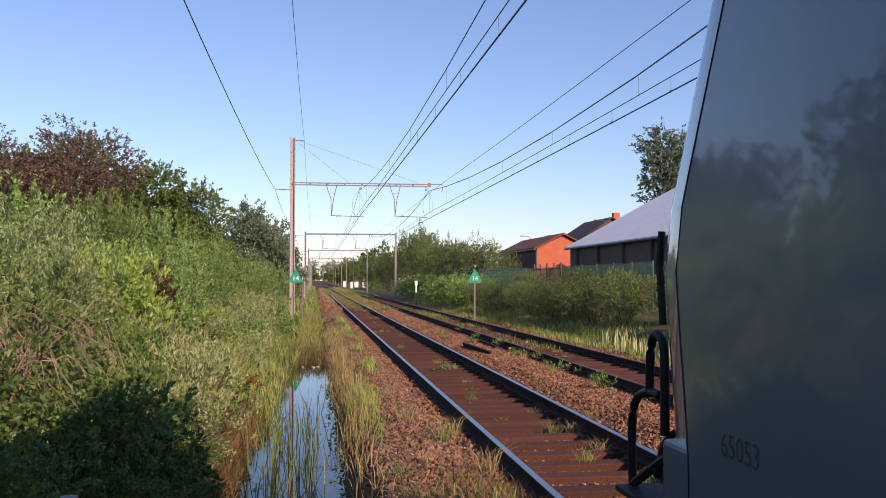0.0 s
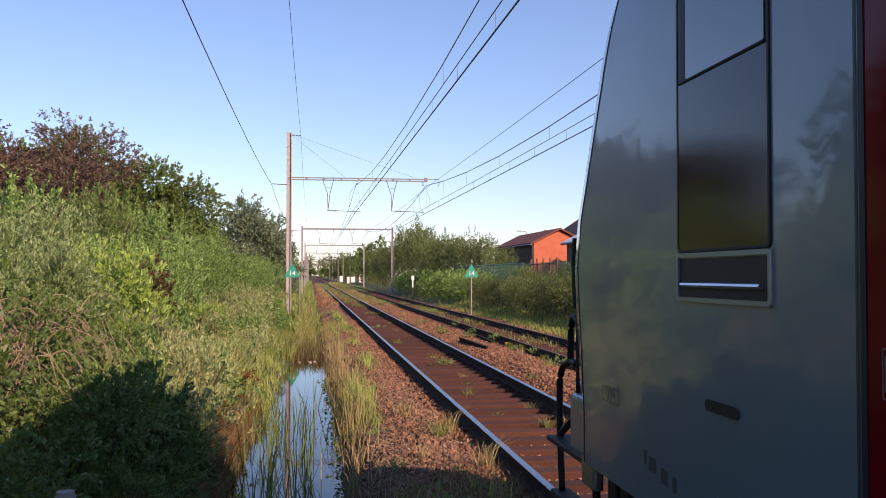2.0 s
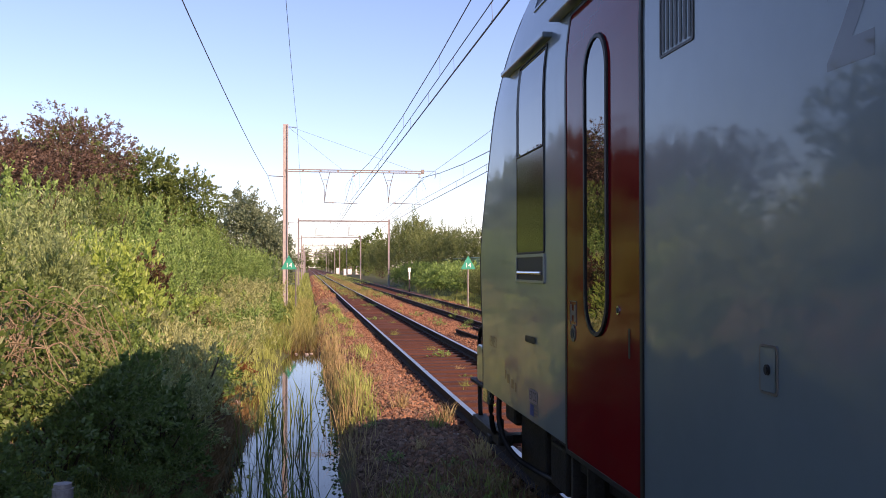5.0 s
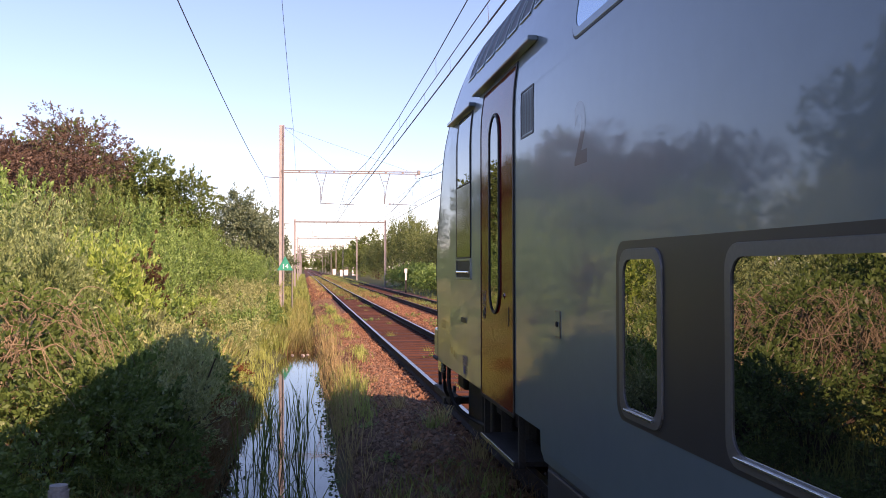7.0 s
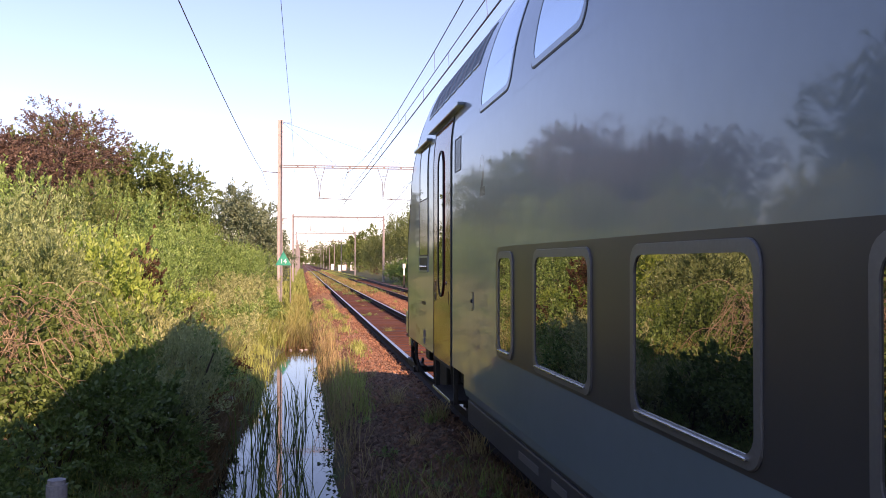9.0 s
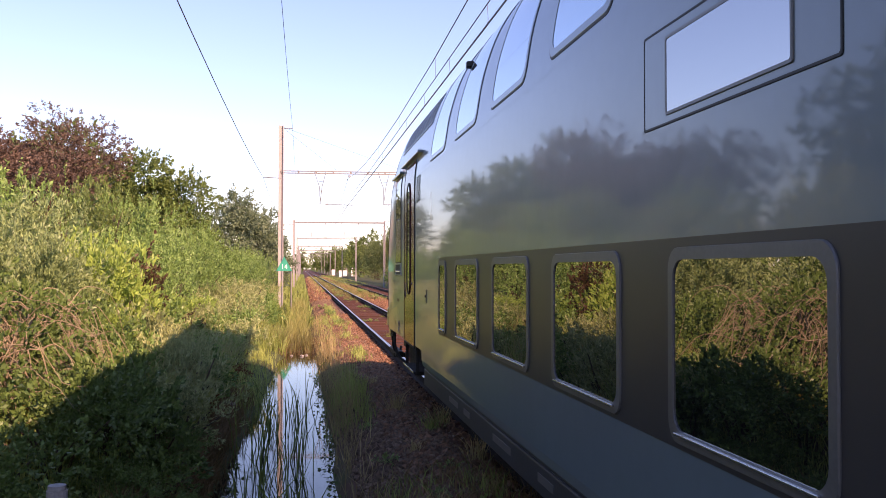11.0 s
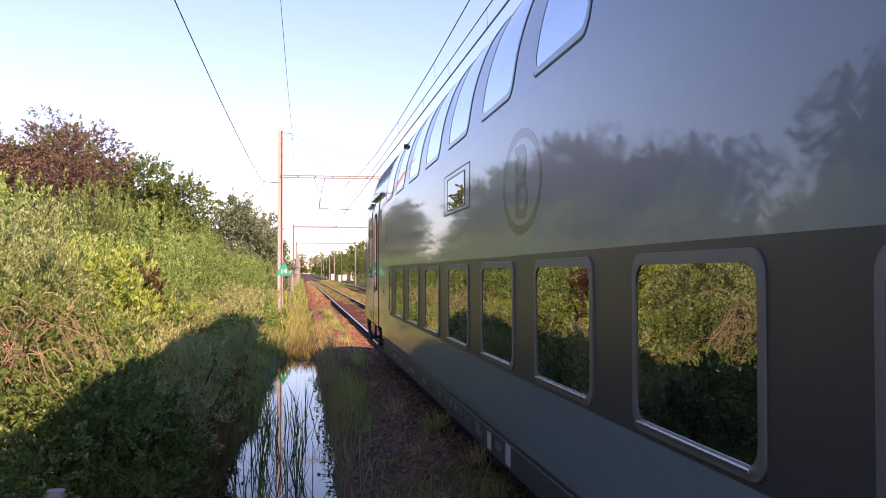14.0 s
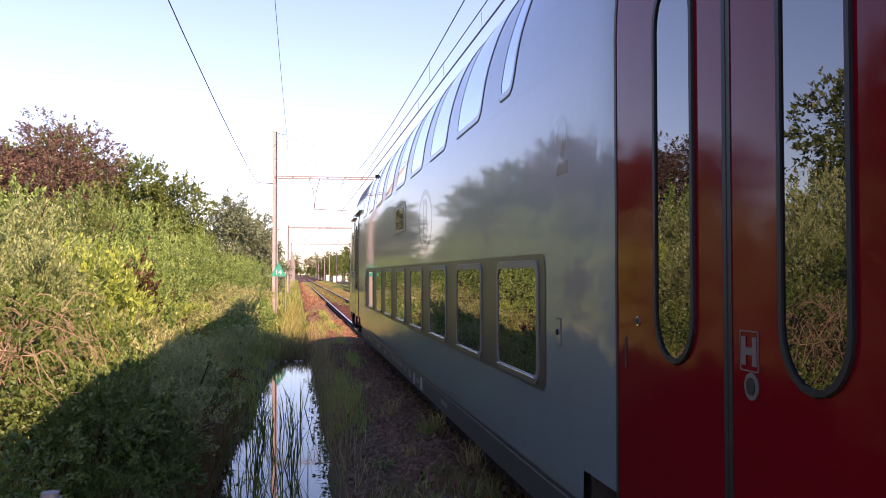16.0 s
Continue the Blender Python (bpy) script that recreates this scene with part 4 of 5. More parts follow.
def loose_rail(x0, y0, x1, y1):
    r = thing("loose_rail", "short rusty rail lying loose on the ballast", "rail", "loose rails")
    bm = bmesh.new()
    d = Vector((x1 - x0, y1 - y0, 0)).normalized()
    side = Vector((d.y, -d.x, 0))
    ends = []
    for x, y in ((x0, y0), (x1, y1)):
        base = Vector((x, y, max(ground_z(x0, y0), ground_z(x1, y1)) - 0.06))
        ends.append([bm.verts.new(base + side * px + Vector((0, 0, pz))) for px, pz in RAIL_PROFILE])
    k = len(RAIL_PROFILE)
    for i in range(k):
        bm.faces.new((ends[0][i], ends[0][(i + 1) % k], ends[1][(i + 1) % k], ends[1][i]))
    bm.faces.new(ends[0]), bm.faces.new(ends[1][::-1])
    bmesh.ops.recalc_face_normals(bm, faces=bm.faces)
    part("rail", bm, RUST, r)


loose_rail(4.36, 27.2, 4.50, 23.6)
loose_rail(5.28, 29.6, 5.22, 26.6)
mk = thing("marker_block", "small yellow painted block beside the further rail", "marker")
bm = bmesh.new()
box(bm, 5.40, 5.56, 25.6, 25.75, ground_z(5.48, 25.7) - 0.02, ground_z(5.48, 25.7) + 0.12, 0.015)
part("block", bm, material("yellow_paint", (0.60, 0.38, 0.03), 0.6, spread=0.2), mk)

# ---- buildings ----
def gable_house(name, label, x0, x1, y0, y1, base, eave, ridge, wall, roof, over=0.35, openings=()):
    h = thing(name, label, "building")
    xm = (x0 + x1) / 2
    t = 0.3
    for y in (y0, y1 - t):
        bm = bmesh.new()
        prof = [(x0, base), (x1, base), (x1, eave), (xm, ridge - 0.1), (x0, eave)]
        a = [bm.verts.new((px, y, pz)) for px, pz in prof]
        b = [bm.verts.new((px, y + t, pz)) for px, pz in prof]
        bm.faces.new(a), bm.faces.new(b[::-1])
        for i in range(5):
            bm.faces.new((a[i], b[i], b[(i + 1) % 5], a[(i + 1) % 5]))
        bmesh.ops.recalc_face_normals(bm, faces=bm.faces)
        part("end_wall", bm, wall, h)
    for xa in (x0, x1 - t):
        # orange brick houses get darker side walls: their shade is put into the colour
        part("side_wall", box(bmesh.new(), xa, xa + t, y0 + t + 0.003, y1 - t - 0.003, base, eave), BRICK_DARK_AND_SHADED if wall is BRICK_ORANGE else wall, h)
    for sx in (-1, 1):
        bm = bmesh.new()
        xe = xm + sx * ((x1 - x0) / 2 + over)
        ze = eave - (ridge - eave) / ((x1 - x0) / 2) * over
        top = [(xm, ridge), (xe, ze)]
        v = [bm.verts.new((px, y, pz + dz)) for dz in (0, 0.14) for y in (y0 - over, y1 + over) for px, pz in top]
        for q in ((0, 1, 3, 2), (4, 6, 7, 5), (0, 4, 5, 1), (2, 3, 7, 6), (1, 5, 7, 3), (0, 2, 6, 4)):
            bm.faces.new([v[i] for i in q])
        bmesh.ops.recalc_face_normals(bm, faces=bm.faces)
        part("roof", bm, roof, h)
    bm = bmesh.new()
    tube(bm, [(x0 - over - 0.03, y0 - over, eave - 0.15), (x0 - over - 0.03, y1 + over, eave - 0.15)], 0.07, 6)
    tube(bm, [(x0 - 0.06, y0 + 0.1, base), (x0 - 0.06, y0 + 0.1, eave - 0.15)], 0.05, 6)
    part("gutter", bm, GALV, h)
    return h


gable_house("brick_shed", "orange-red brick building with a red tiled roof", 18.2, 22.6, 75, 90, 0.4, 4.65, 5.75, BRICK_ORANGE, ROOF_TILE, 0.25)
hall = gable_house("brick_hall", "dark brick hall with a pale sheet roof", 18.2, 34.5, 32, 65, 0.4, 4.35, 8.7, BRICK_DARK_AND_SHADED, ROOF_WHITE, 0.3)
for i in range(7):
    bm = bmesh.new()
    box(bm, 18.02, 18.2, 34 + i * 4.8, 34.35 + i * 4.8, 0.5, 4.2, 0.01)
    part("buttress", bm, BRICK_DARK_AND_SHADED, hall)
far = gable_house("house", "distant brick house with a dark tiled roof", 26.9, 36, 96, 106, 0.4, 5.6, 8.6, BRICK_DARK_AND_SHADED, ROOF_DARK)
for px in (33.0, 35.2):
    bm = bmesh.new()
    box(bm, px, px + 0.7, 100, 100.7, 7.2, 9.5, 0.02)
    part("chimney", bm, BRICK_ORANGE, far)
f2 = gable_house("house", "distant house with an orange tiled roof", 29, 40, 128, 140, 0.4, 4.2, 7.3, BRICK_ORANGE, ROOF_TILE)
bm = bmesh.new()
box(bm, 34, 34.8, 133, 133.8, 6.3, 8.6, 0.02)
part("chimney", bm, BRICK_ORANGE, f2)
for i, (x, y, w, h) in enumerate([(11, 360, 6, 3.0)]):
    gable_house("house", "small pale house far down the line", x, x + w, y, y + 8, 0, h, h + 1.6, CONCRETE, ROOF_TILE, 0.3)


def relay_cabinet(x, y, wide, tall):
    """A pale equipment cabinet on a low plinth, with a lid and a door."""
    k = thing("relay_cabinet", "pale grey equipment cabinet beside the distant track", "cabinet", "lineside cabinets")
    z = ground_z(x, y)
    part("plinth", box(bmesh.new(), x - wide / 2 - 0.05, x + wide / 2 + 0.05, y - 0.45, y + 0.45, z - 0.1, z + 0.2), CONCRETE, k)
    part("body", box(bmesh.new(), x - wide / 2, x + wide / 2, y - 0.4, y + 0.4, z + 0.2, z + tall, 0.03), WHITE, k)
    part("lid", box(bmesh.new(), x - wide / 2 - 0.06, x + wide / 2 + 0.06, y - 0.46, y + 0.46, z + tall, z + tall + 0.08, 0.02), CONCRETE, k)
    part("door", box(bmesh.new(), x - wide * 0.35, x + wide * 0.35, y - 0.43, y - 0.402, z + 0.35, z + tall - 0.12, 0.01), WHITE, k)


for x, y, wide, tall in ((9.3, 232, 0.8, 1.7), (11.0, 246, 1.0, 1.5), (12.6, 238, 0.8, 2.1), (8.9, 275, 1.0, 1.8)):
    relay_cabinet(x, y, wide, tall)


def street_lamp(x, y, top):
    k = thing("street_lamp", "grey street lamp with a curved arm behind the hall", "street lamp")
    part("pole", tube(bmesh.new(), [(x, y, 0.3), (x, y, top - 0.5)], 0.07, 8, 0.7), MAST, k)
    part("arm", tube(bmesh.new(), bent_line([(x, y, top - 0.5), (x - 0.2, y, top - 0.1), (x - 0.9, y, top)]), 0.045, 6), MAST, k)
    part("head", box(bmesh.new(), x - 1.35, x - 0.85, y - 0.12, y + 0.12, top - 0.06, top + 0.06, 0.03), CONCRETE, k)


street_lamp(29.6, 92, 8.1)
street_lamp(26.4, 112, 7.4)

# ---- fences ----
def build_fence():
    f = thing("mesh_fence", "green welded mesh fence along the railway", "fence")
    y = 36.0
    top, low = 2.72, 0.4
    i = 0
    while y < 92:
        bm = bmesh.new()
        box(bm, 13.47, 13.53, y - 0.03, y + 0.03, low, top + 0.04)
        part("post", bm, FENCE, f)
        y1 = y + 2.5
        bm = bmesh.new()
        for k in range(11):
            z = low + 0.1 + k * (top - low - 0.12) / 10
            box(bm, 13.493, 13.507, y, y1, z - 0.008, z + 0.008)
        for k in range(1, 26):
            yy = y + k * 0.096
            box(bm, 13.496, 13.504, yy - 0.012, yy + 0.012, low + 0.1, top)
        part("mesh_panel", bm, FENCE, f)
        if y > 57:
            part("top_rail", tube(bmesh.new(), [(13.46, y, top + 0.02), (13.46, y1 - 0.01, top + 0.02)], 0.035, 6), FENCE_PALE, f, "pale green top rail")
        y, i = y1, i + 1


build_fence()


def build_bar_fence():
    """A short stretch of rusty upright bars before the mesh fence."""
    f = thing("bar_fence", "rusty brown upright bar fence", "fence")
    for k in range(5):
        part("post", box(bmesh.new(), 13.28, 13.36, 49.4 + k * 1.55, 49.5 + k * 1.55, 0.4, 2.95, 0.01), BRICK_DARK_AND_SHADED, f)
    for z in (0.9, 2.6):
        part("rail", box(bmesh.new(), 13.30, 13.34, 49.5, 55.6, z, z + 0.05), BRICK_DARK_AND_SHADED, f)
    for k in range(30):
        y = 49.6 + k * 0.2
        part("bar", box(bmesh.new(), 13.345, 13.365, y, y + 0.02, 0.5, 2.62), BRICK_DARK_AND_SHADED, f)


build_bar_fence()


# ---- plants ----
def leaf_mesh(name, P, D, length, width, mat, seed):
    """Many small pointed leaves at P growing along D."""
    r = np.random.default_rng(seed)
    n = len(P)
    D = D / (np.linalg.norm(D, axis=1, keepdims=True) + 1e-9)
    side = np.cross(D, r.normal(size=(n, 3)))
    side /= np.linalg.norm(side, axis=1, keepdims=True) + 1e-9
    up = np.cross(side, D)
    L = length * r.uniform(0.6, 1.35, (n, 1))
    W = width * r.uniform(0.7, 1.3, (n, 1))
    v = np.empty((n, 4, 3))
    v[:, 0] = P
    v[:, 1] = P + D * L * 0.45 + side * W * 0.5 + up * L * 0.08
    v[:, 2] = P + D * L
    v[:, 3] = P + D * L * 0.45 - side * W * 0.5 + up * L * 0.08
    me = bpy.data.meshes.new(name)
    me.vertices.add(n * 4), me.loops.add(n * 4), me.polygons.add(n)
    me.vertices.foreach_set("co", v.astype(np.float32).ravel())
    me.loops.foreach_set("vertex_index", np.arange(n * 4, dtype=np.int32))
    me.polygons.foreach_set("loop_start", np.arange(n, dtype=np.int32) * 4)
    me.polygons.foreach_set("loop_total", np.full(n, 4, np.int32))
    me.materials.append(mat)
    me.update(calc_edges=True)
    return me


def lump_cloud(seed, n, lumps, shell=0.55, sprig=0.2, per=14, lift=0.3):
    """Leaves and their ways on short sprigs, set in a cloud of overlapping lumps (x, y, z, rx, ry, rz)."""
    r = np.random.default_rng(seed)
    lumps = np.array(lumps, float)
    vol = lumps[:, 3] * lumps[:, 4] * lumps[:, 5]
    m = max(4, n // per)
    which = r.choice(len(lumps), m, p=vol ** 0.67 / (vol ** 0.67).sum())
    d = r.normal(size=(m, 3))
    d /= np.linalg.norm(d, axis=1, keepdims=True)
    rad = (shell + (1 - shell) * r.random((m, 1)) ** 0.6) * (1 + 0.09 * r.normal(size=(m, 1)))
    c = lumps[which]
    root = c[:, :3] + d * rad * c[:, 3:]
    way = d + r.normal(size=d.shape) * 0.45 + np.array([0, 0, lift])
    way /= np.linalg.norm(way, axis=1, keepdims=True)
    pick = np.repeat(np.arange(m), per)
    u = r.random((m * per, 1))
    P = root[pick] + way[pick] * u * sprig * r.uniform(0.7, 1.4, (m, 1))[pick] + r.normal(size=(m * per, 3)) * sprig * 0.17 * (1.1 - u)
    return P, 0.6 * d[pick] + 0.5 * way[pick], r


def make_lumps(seed, w, h, count, base=0.25):
    r = np.random.default_rng(seed)
    out = []
    for _ in range(count):
        a, q = r.uniform(0, 2 * math.pi), math.sqrt(r.random()) * w * 0.62
        z = h * (base + (1 - base) * r.random() * (1 - 0.45 * (q / w) ** 2))
        s = r.uniform(0.28, 0.5)
        out.append((q * math.cos(a), q * math.sin(a), min(z, h * (1 - s * 0.5)), w * s, w * s, h * s * 0.62))
    return out


def bush_source(name, seed, w, h, n, leaf, mat, upward=0.5, lumps=14, label="", category="bush", droop=0.0, shoots=0):
    b = thing(name, label, category)
    P, d, r = lump_cloud(seed, n, make_lumps(seed, w, h, lumps), 0.5, leaf[0] * 2.8, 14, upward * 0.6)
    keep = P[:, 2] > 0.02
    P, d = P[keep], d[keep]
    D = d + r.normal(size=d.shape) * 0.6 + np.array([0, 0, upward - droop])
    if shoots:
        top = P[np.argsort(-P[:, 2])[:len(P) // 2]]
        base = top[r.integers(0, len(top), shoots)]
        way = r.normal(size=(shoots, 3)) * 0.22 + np.array([0, 0, 1.0])
        reach = h * r.uniform(0.12, 0.34, (shoots, 1))
        u = r.random((shoots, 26, 1))
        SP = base[:, None, :] - 0.1 * h * way[:, None, :] + (way * reach)[:, None, :] * u
        SD = way[:, None, :] * 0.9 + r.normal(size=SP.shape) * 0.75
        P, D = np.concatenate([P, SP.reshape(-1, 3)]), np.concatenate([D, SD.reshape(-1, 3)])
    fo = new("foliage", leaf_mesh("foliage", P, D, leaf[0], leaf[1], mat, seed))
    fo.parent = b
    bm = bmesh.new()
    rr = random.Random(seed)
    for k in range(9):
        a, q = rr.uniform(0, 6.28), rr.uniform(0.2, 0.75) * w
        tip = (q * math.cos(a), q * math.sin(a), h * rr.uniform(0.45, 0.78))
        mid = (tip[0] * 0.4 + rr.uniform(-.1, .1), tip[1] * 0.4, tip[2] * 0.55)
        tube(bm, [(tip[0] * 0.1, tip[1] * 0.1, -0.1), mid, tip], 0.022 * h ** 0.5, 5, 0.3)
    tagged(part("stem", bm, BARK, b), kind="stuff")
    return b


def tree_source(name, seed, w, h, crown_base, n, leaf, mat, label, lumps=26, fat=1.0):
    t = thing(name, label, "tree")
    r = np.random.default_rng(seed)
    L = []
    for _ in range(lumps):
        a, q = r.uniform(0, 6.28), math.sqrt(r.random()) * w * 0.78
        u = r.random()
        z = crown_base + (h - crown_base) * u * (1 - 0.35 * (q / w) ** 2)
        s = r.uniform(0.2, 0.36) * fat
        L.append((q * math.cos(a), q * math.sin(a), z, w * s, w * s, w * s * 0.8))
    P, d, rr = lump_cloud(seed, n, L, 0.35, leaf[0] * 3.2, 18, 0.25)
    D = d + rr.normal(size=d.shape) * 0.8 + np.array([0, 0, 0.2])
    fo = new("crown", leaf_mesh("crown", P, D, leaf[0], leaf[1], mat, seed))
    fo.parent = t
    bm = bmesh.new()
    tube(bm, [(0, 0, -0.2), (0.05, 0, crown_base * 0.6), (0, 0.1, crown_base + (h - crown_base) * 0.5), (0.1, 0, h * 0.92)], 0.035 * h, 9, 0.15)
    part("trunk", bm, BARK, t)
    bm = bmesh.new()
    for x, y, z, *_ in L:
        z0 = crown_base * 0.7 + (z - crown_base) * 0.35
        tube(bm, [(0, 0, max(0.5, z0)), (x * 0.5, y * 0.5, (z0 + z) / 2 + 0.2), (x, y, z)], 0.011 * h, 5, 0.25)
    tagged(part("limb", bm, BARK, t), kind="stuff")
    return t


def settle(src, x, y, scale=1.0, turn=0.0, dz=0.0, tall=1.0, first=False):
    ob = src if first else copy_thing(src, pose(0, 0, 0))
    ob.matrix_basis = pose(x, y, ground_z(x, y) - 0.03 + dz, 0, 0, turn) @ Matrix.Diagonal((scale, scale, scale * tall, 1))
    return ob


def spread(src, places, seed):
    rr = random.Random(seed)
    for i, (x, y, s, tall) in enumerate(places):
        settle(src, x, y, s, rr.uniform(0, 360), 0, tall, i == 0)


# left bank: silvery willow scrub, brambles, mixed scrub
willow = bush_source("willow_bush", 11, 1.5, 2.5, 9500, (0.095, 0.024), LEAF_WILLOW, 1.1, 16, "silvery green willow scrub on the bank", shoots=120)
spread(willow, [(-3.75, 14.6, 0.72, 0.95), (-4.5, 15.4, 0.95, 0.85), (-6.4, 12.0, 0.9, 1.0), (-3.95, 17.0, 0.9, 0.68), (-4.9, 17.6, 1.1, 0.84), (-4.4, 19.6, 1.0, 0.62), (-4.6, 12.6, 0.8, 0.9),
                (-6.8, 16.0, 1.1, 1.0), (-7.5, 8.5, 1.1, 1.1), (-8.2, 13.5, 1.2, 1.05), (-7.4, 4.5, 1.1, 1.1), (-7.6, 0.5, 1.1, 1.1)], 1)
shrub = bush_source("scrub_bush", 12, 1.4, 2.2, 5600, (0.072, 0.032), LEAF_GREEN, 0.8, 16, "mid-green leafy scrub bush on the bank", shoots=70)
spread(shrub, [(-5.6, 21.4, 1.1, 0.8), (-3.6, 21.5, 0.85, 0.95), (-5.0, 22.6, 1.1, 0.82), (-3.9, 24.6, 0.95, 1.05),
               (-5.6, 27.5, 1.2, 0.85), (-3.7, 27.5, 1.0, 1.05), (-4.8, 30, 1.2, 1.2), (-3.4, 31.5, 0.95, 1.0), (-4.0, 35, 1.1, 1.1),
               (-3.2, 38, 1.0, 0.95), (-4.6, 40, 1.3, 1.1), (-3.0, 42, 0.95, 0.85), (-3.6, 46, 1.1, 0.95), (-3.0, 51, 1.0, 0.9),
               (-3.4, 56, 1.1, 0.9), (-3.2, 62, 1.1, 0.9), (-4.0, 68, 1.3, 0.9), (-3.4, 76, 1.3, 0.9), (-3.6, 86, 1.5, 0.9),
               (-6.4, 20, 1.2, 1.1), (-7.2, 24, 1.3, 0.9), (-6.8, 31, 1.3, 1.2)], 2)
dark_bush = bush_source("dark_bush", 20, 1.3, 2.9, 5000, (0.09, 0.035), LEAF_TREE, 0.8, 14, "dark green bush rising over the scrub")
spread(dark_bush, [(-5.2, 25.5, 1.0, 1.22), (-6.2, 28.5, 1.0, 1.3), (-7.6, 19.5, 0.9, 0.9), (-5.4, 4.6, 1.0, 1.0), (-5.6, 2.0, 1.1, 1.1), (-5.2, -0.8, 1.0, 1.05), (-5.6, -3.4, 1.1, 1.1), (-5.0, -6.0, 1.1, 1.0)], 15)
russet = bush_source("russet_bush", 26, 0.5, 1.9, 1700, (0.075, 0.036), leaf_material("russet_leaf", (0.05, 0.032, 0.020), (0.15, 0.095, 0.05)), 0.5, 9, "small bush of russet brown leaves in the scrub", shoots=12)
spread(russet, [(-2.95, 18.0, 1.0, 1.0), (-2.2, 19.0, 0.8, 0.62), (-1.9, 17.6, 0.6, 0.5), (-5.3, 20.4, 1.0, 1.35)], 16)
lime = bush_source("broadleaf_bush", 13, 0.9, 1.5, 4500, (0.10, 0.036), leaf_material("fresh_leaf", (0.15, 0.29, 0.04), (0.40, 0.56, 0.13), 0.42, 0.36), 0.7, 10, "fresh bright green elder bush in the scrub")
spread(lime, [(-3.15, 15.6, 0.95, 1.25), (-2.75, 14.2, 0.6, 1.0), (-3.3, 18.2, 0.8, 1.1), (-2.9, 19.8, 0.7, 0.9), (-2.6, 24.0, 0.65, 0.9), (-2.4, 30.0, 0.7, 0.9), (-2.2, 36.0, 0.7, 0.8)], 3)
bramble = bush_source("bramble_bush", 14, 1.3, 1.1, 7800, (0.054, 0.031), LEAF_DARK, 0.35, 14, "dark green bramble thicket sprawling down the bank", shoots=25)
spread(bramble, [(-1.15, 6.0, 0.35, 0.7), (-1.1, 7.0, 0.35, 0.7), (-1.12, 7.8, 0.35, 0.7), (-1.15, 8.7, 0.33, 0.7), (-1.35, 5.3, 0.45, 0.8), (-1.4, 6.3, 0.5, 0.8), (-1.32, 7.2, 0.45, 0.8), (-1.4, 8.2, 0.5, 0.8), (-1.35, 9.0, 0.42, 0.8), (-1.45, 10.0, 0.45, 0.8), (-1.45, 11.0, 0.4, 0.7), (-2.1, 8.4, 0.85, 1.0), (-3.0, 7.2, 1.0, 1.1), (-2.1, 6.2, 0.75, 0.9), (-3.2, 9.8, 1.0, 1.15), (-4.2, 8.8, 1.2, 1.4), (-2.6, 11.2, 0.8, 0.9),
                 (-4.4, 11.0, 1.1, 1.3), (-3.0, 4.6, 1.0, 1.0), (-5.4, 7.0, 1.2, 1.4), (-5.2, 10.0, 1.2, 1.5), (-3.8, 2.4, 1.1, 1.2), (-3.6, -1.0, 1.1, 1.2),
                 (-3.6, -4.0, 1.1, 1.2), (-4.0, 5.2, 1.1, 1.3), (-2.2, 13.4, 0.7, 0.8), (-3.1, 12.8, 0.9, 1.1), (-1.75, 5.0, 0.6, 0.8), (-2.3, 0.5, 0.9, 0.9)], 4)
turning = bush_source("turning_shrub", 15, 0.45, 0.5, 900, (0.06, 0.035), LEAF_RED, 0.4, 7, "small shrub with reddening leaves at the water")
spread(turning, [(-1.45, 13.0, 0.7, 0.9), (-1.3, 17.5, 0.7, 1.0), (-2.6, 25.0, 1.0, 1.2), (-1.5, 9.6, 0.5, 0.8), (-1.35, 12.0, 0.4, 0.7), (-1.3, 14.4, 0.5, 0.8), (-1.25, 15.8, 0.45, 0.7), (-1.4, 18.9, 0.5, 0.8)], 5)
yellowing = bush_source("yellowing_shrub", 16, 0.5, 0.45, 900, (0.06, 0.04), LEAF_YELLOW, 0.3, 7, "low shrub with yellowing leaves")
spread(yellowing, [(-3.5, 9.4, 0.9, 1.0), (-3.0, 10.6, 0.6, 1.0), (-2.4, 11.9, 0.7, 0.9), (-1.7, 20.0, 0.6, 1.0), (-3.3, 8.4, 0.8, 1.0), (-2.7, 9.4, 0.6, 1.0), (-1.6, 12.2, 0.5, 0.8)], 6)


meadow = bush_source("tall_herb", 17, 0.5, 0.8, 2300, (0.046, 0.015), leaf_material("herb_leaf", (0.14, 0.20, 0.06), (0.48, 0.55, 0.25)), 0.9, 9, "tall pale-green meadow herb on the ditch bank", "herb", shoots=25)
nettle = bush_source("nettle_clump", 18, 0.45, 0.65, 2000, (0.052, 0.027), LEAF_GREEN, 0.5, 9, "green nettle clump on the ditch bank", "herb")
rr = random.Random(77)
herb_places = []
for i in range(80):
    y = 10.0 + 36 * (i / 79) ** 1.3
    x = -1.35 - rr.random() * (1.0 + 0.02 * y)
    herb_places.append((x, y, rr.uniform(0.7, 1.3) * (1 + y * 0.008), rr.uniform(0.8, 1.15)))
spread(meadow, herb_places[::2], 12)
spread(nettle, herb_places[1::2], 13)

sapling = bush_source("sapling", 19, 0.42, 0.95, 650, (0.085, 0.05), LEAF_DARK, 0.6, 9, "dark-leaved sapling at the ditch's edge", "sapling", shoots=14)
spread(sapling, [(-1.45, 9.6, 0.9, 1.0), (-1.85, 9.2, 1.0, 1.05), (-1.25, 8.9, 0.7, 0.9), (-2.2, 10.2, 0.9, 1.0)], 14)


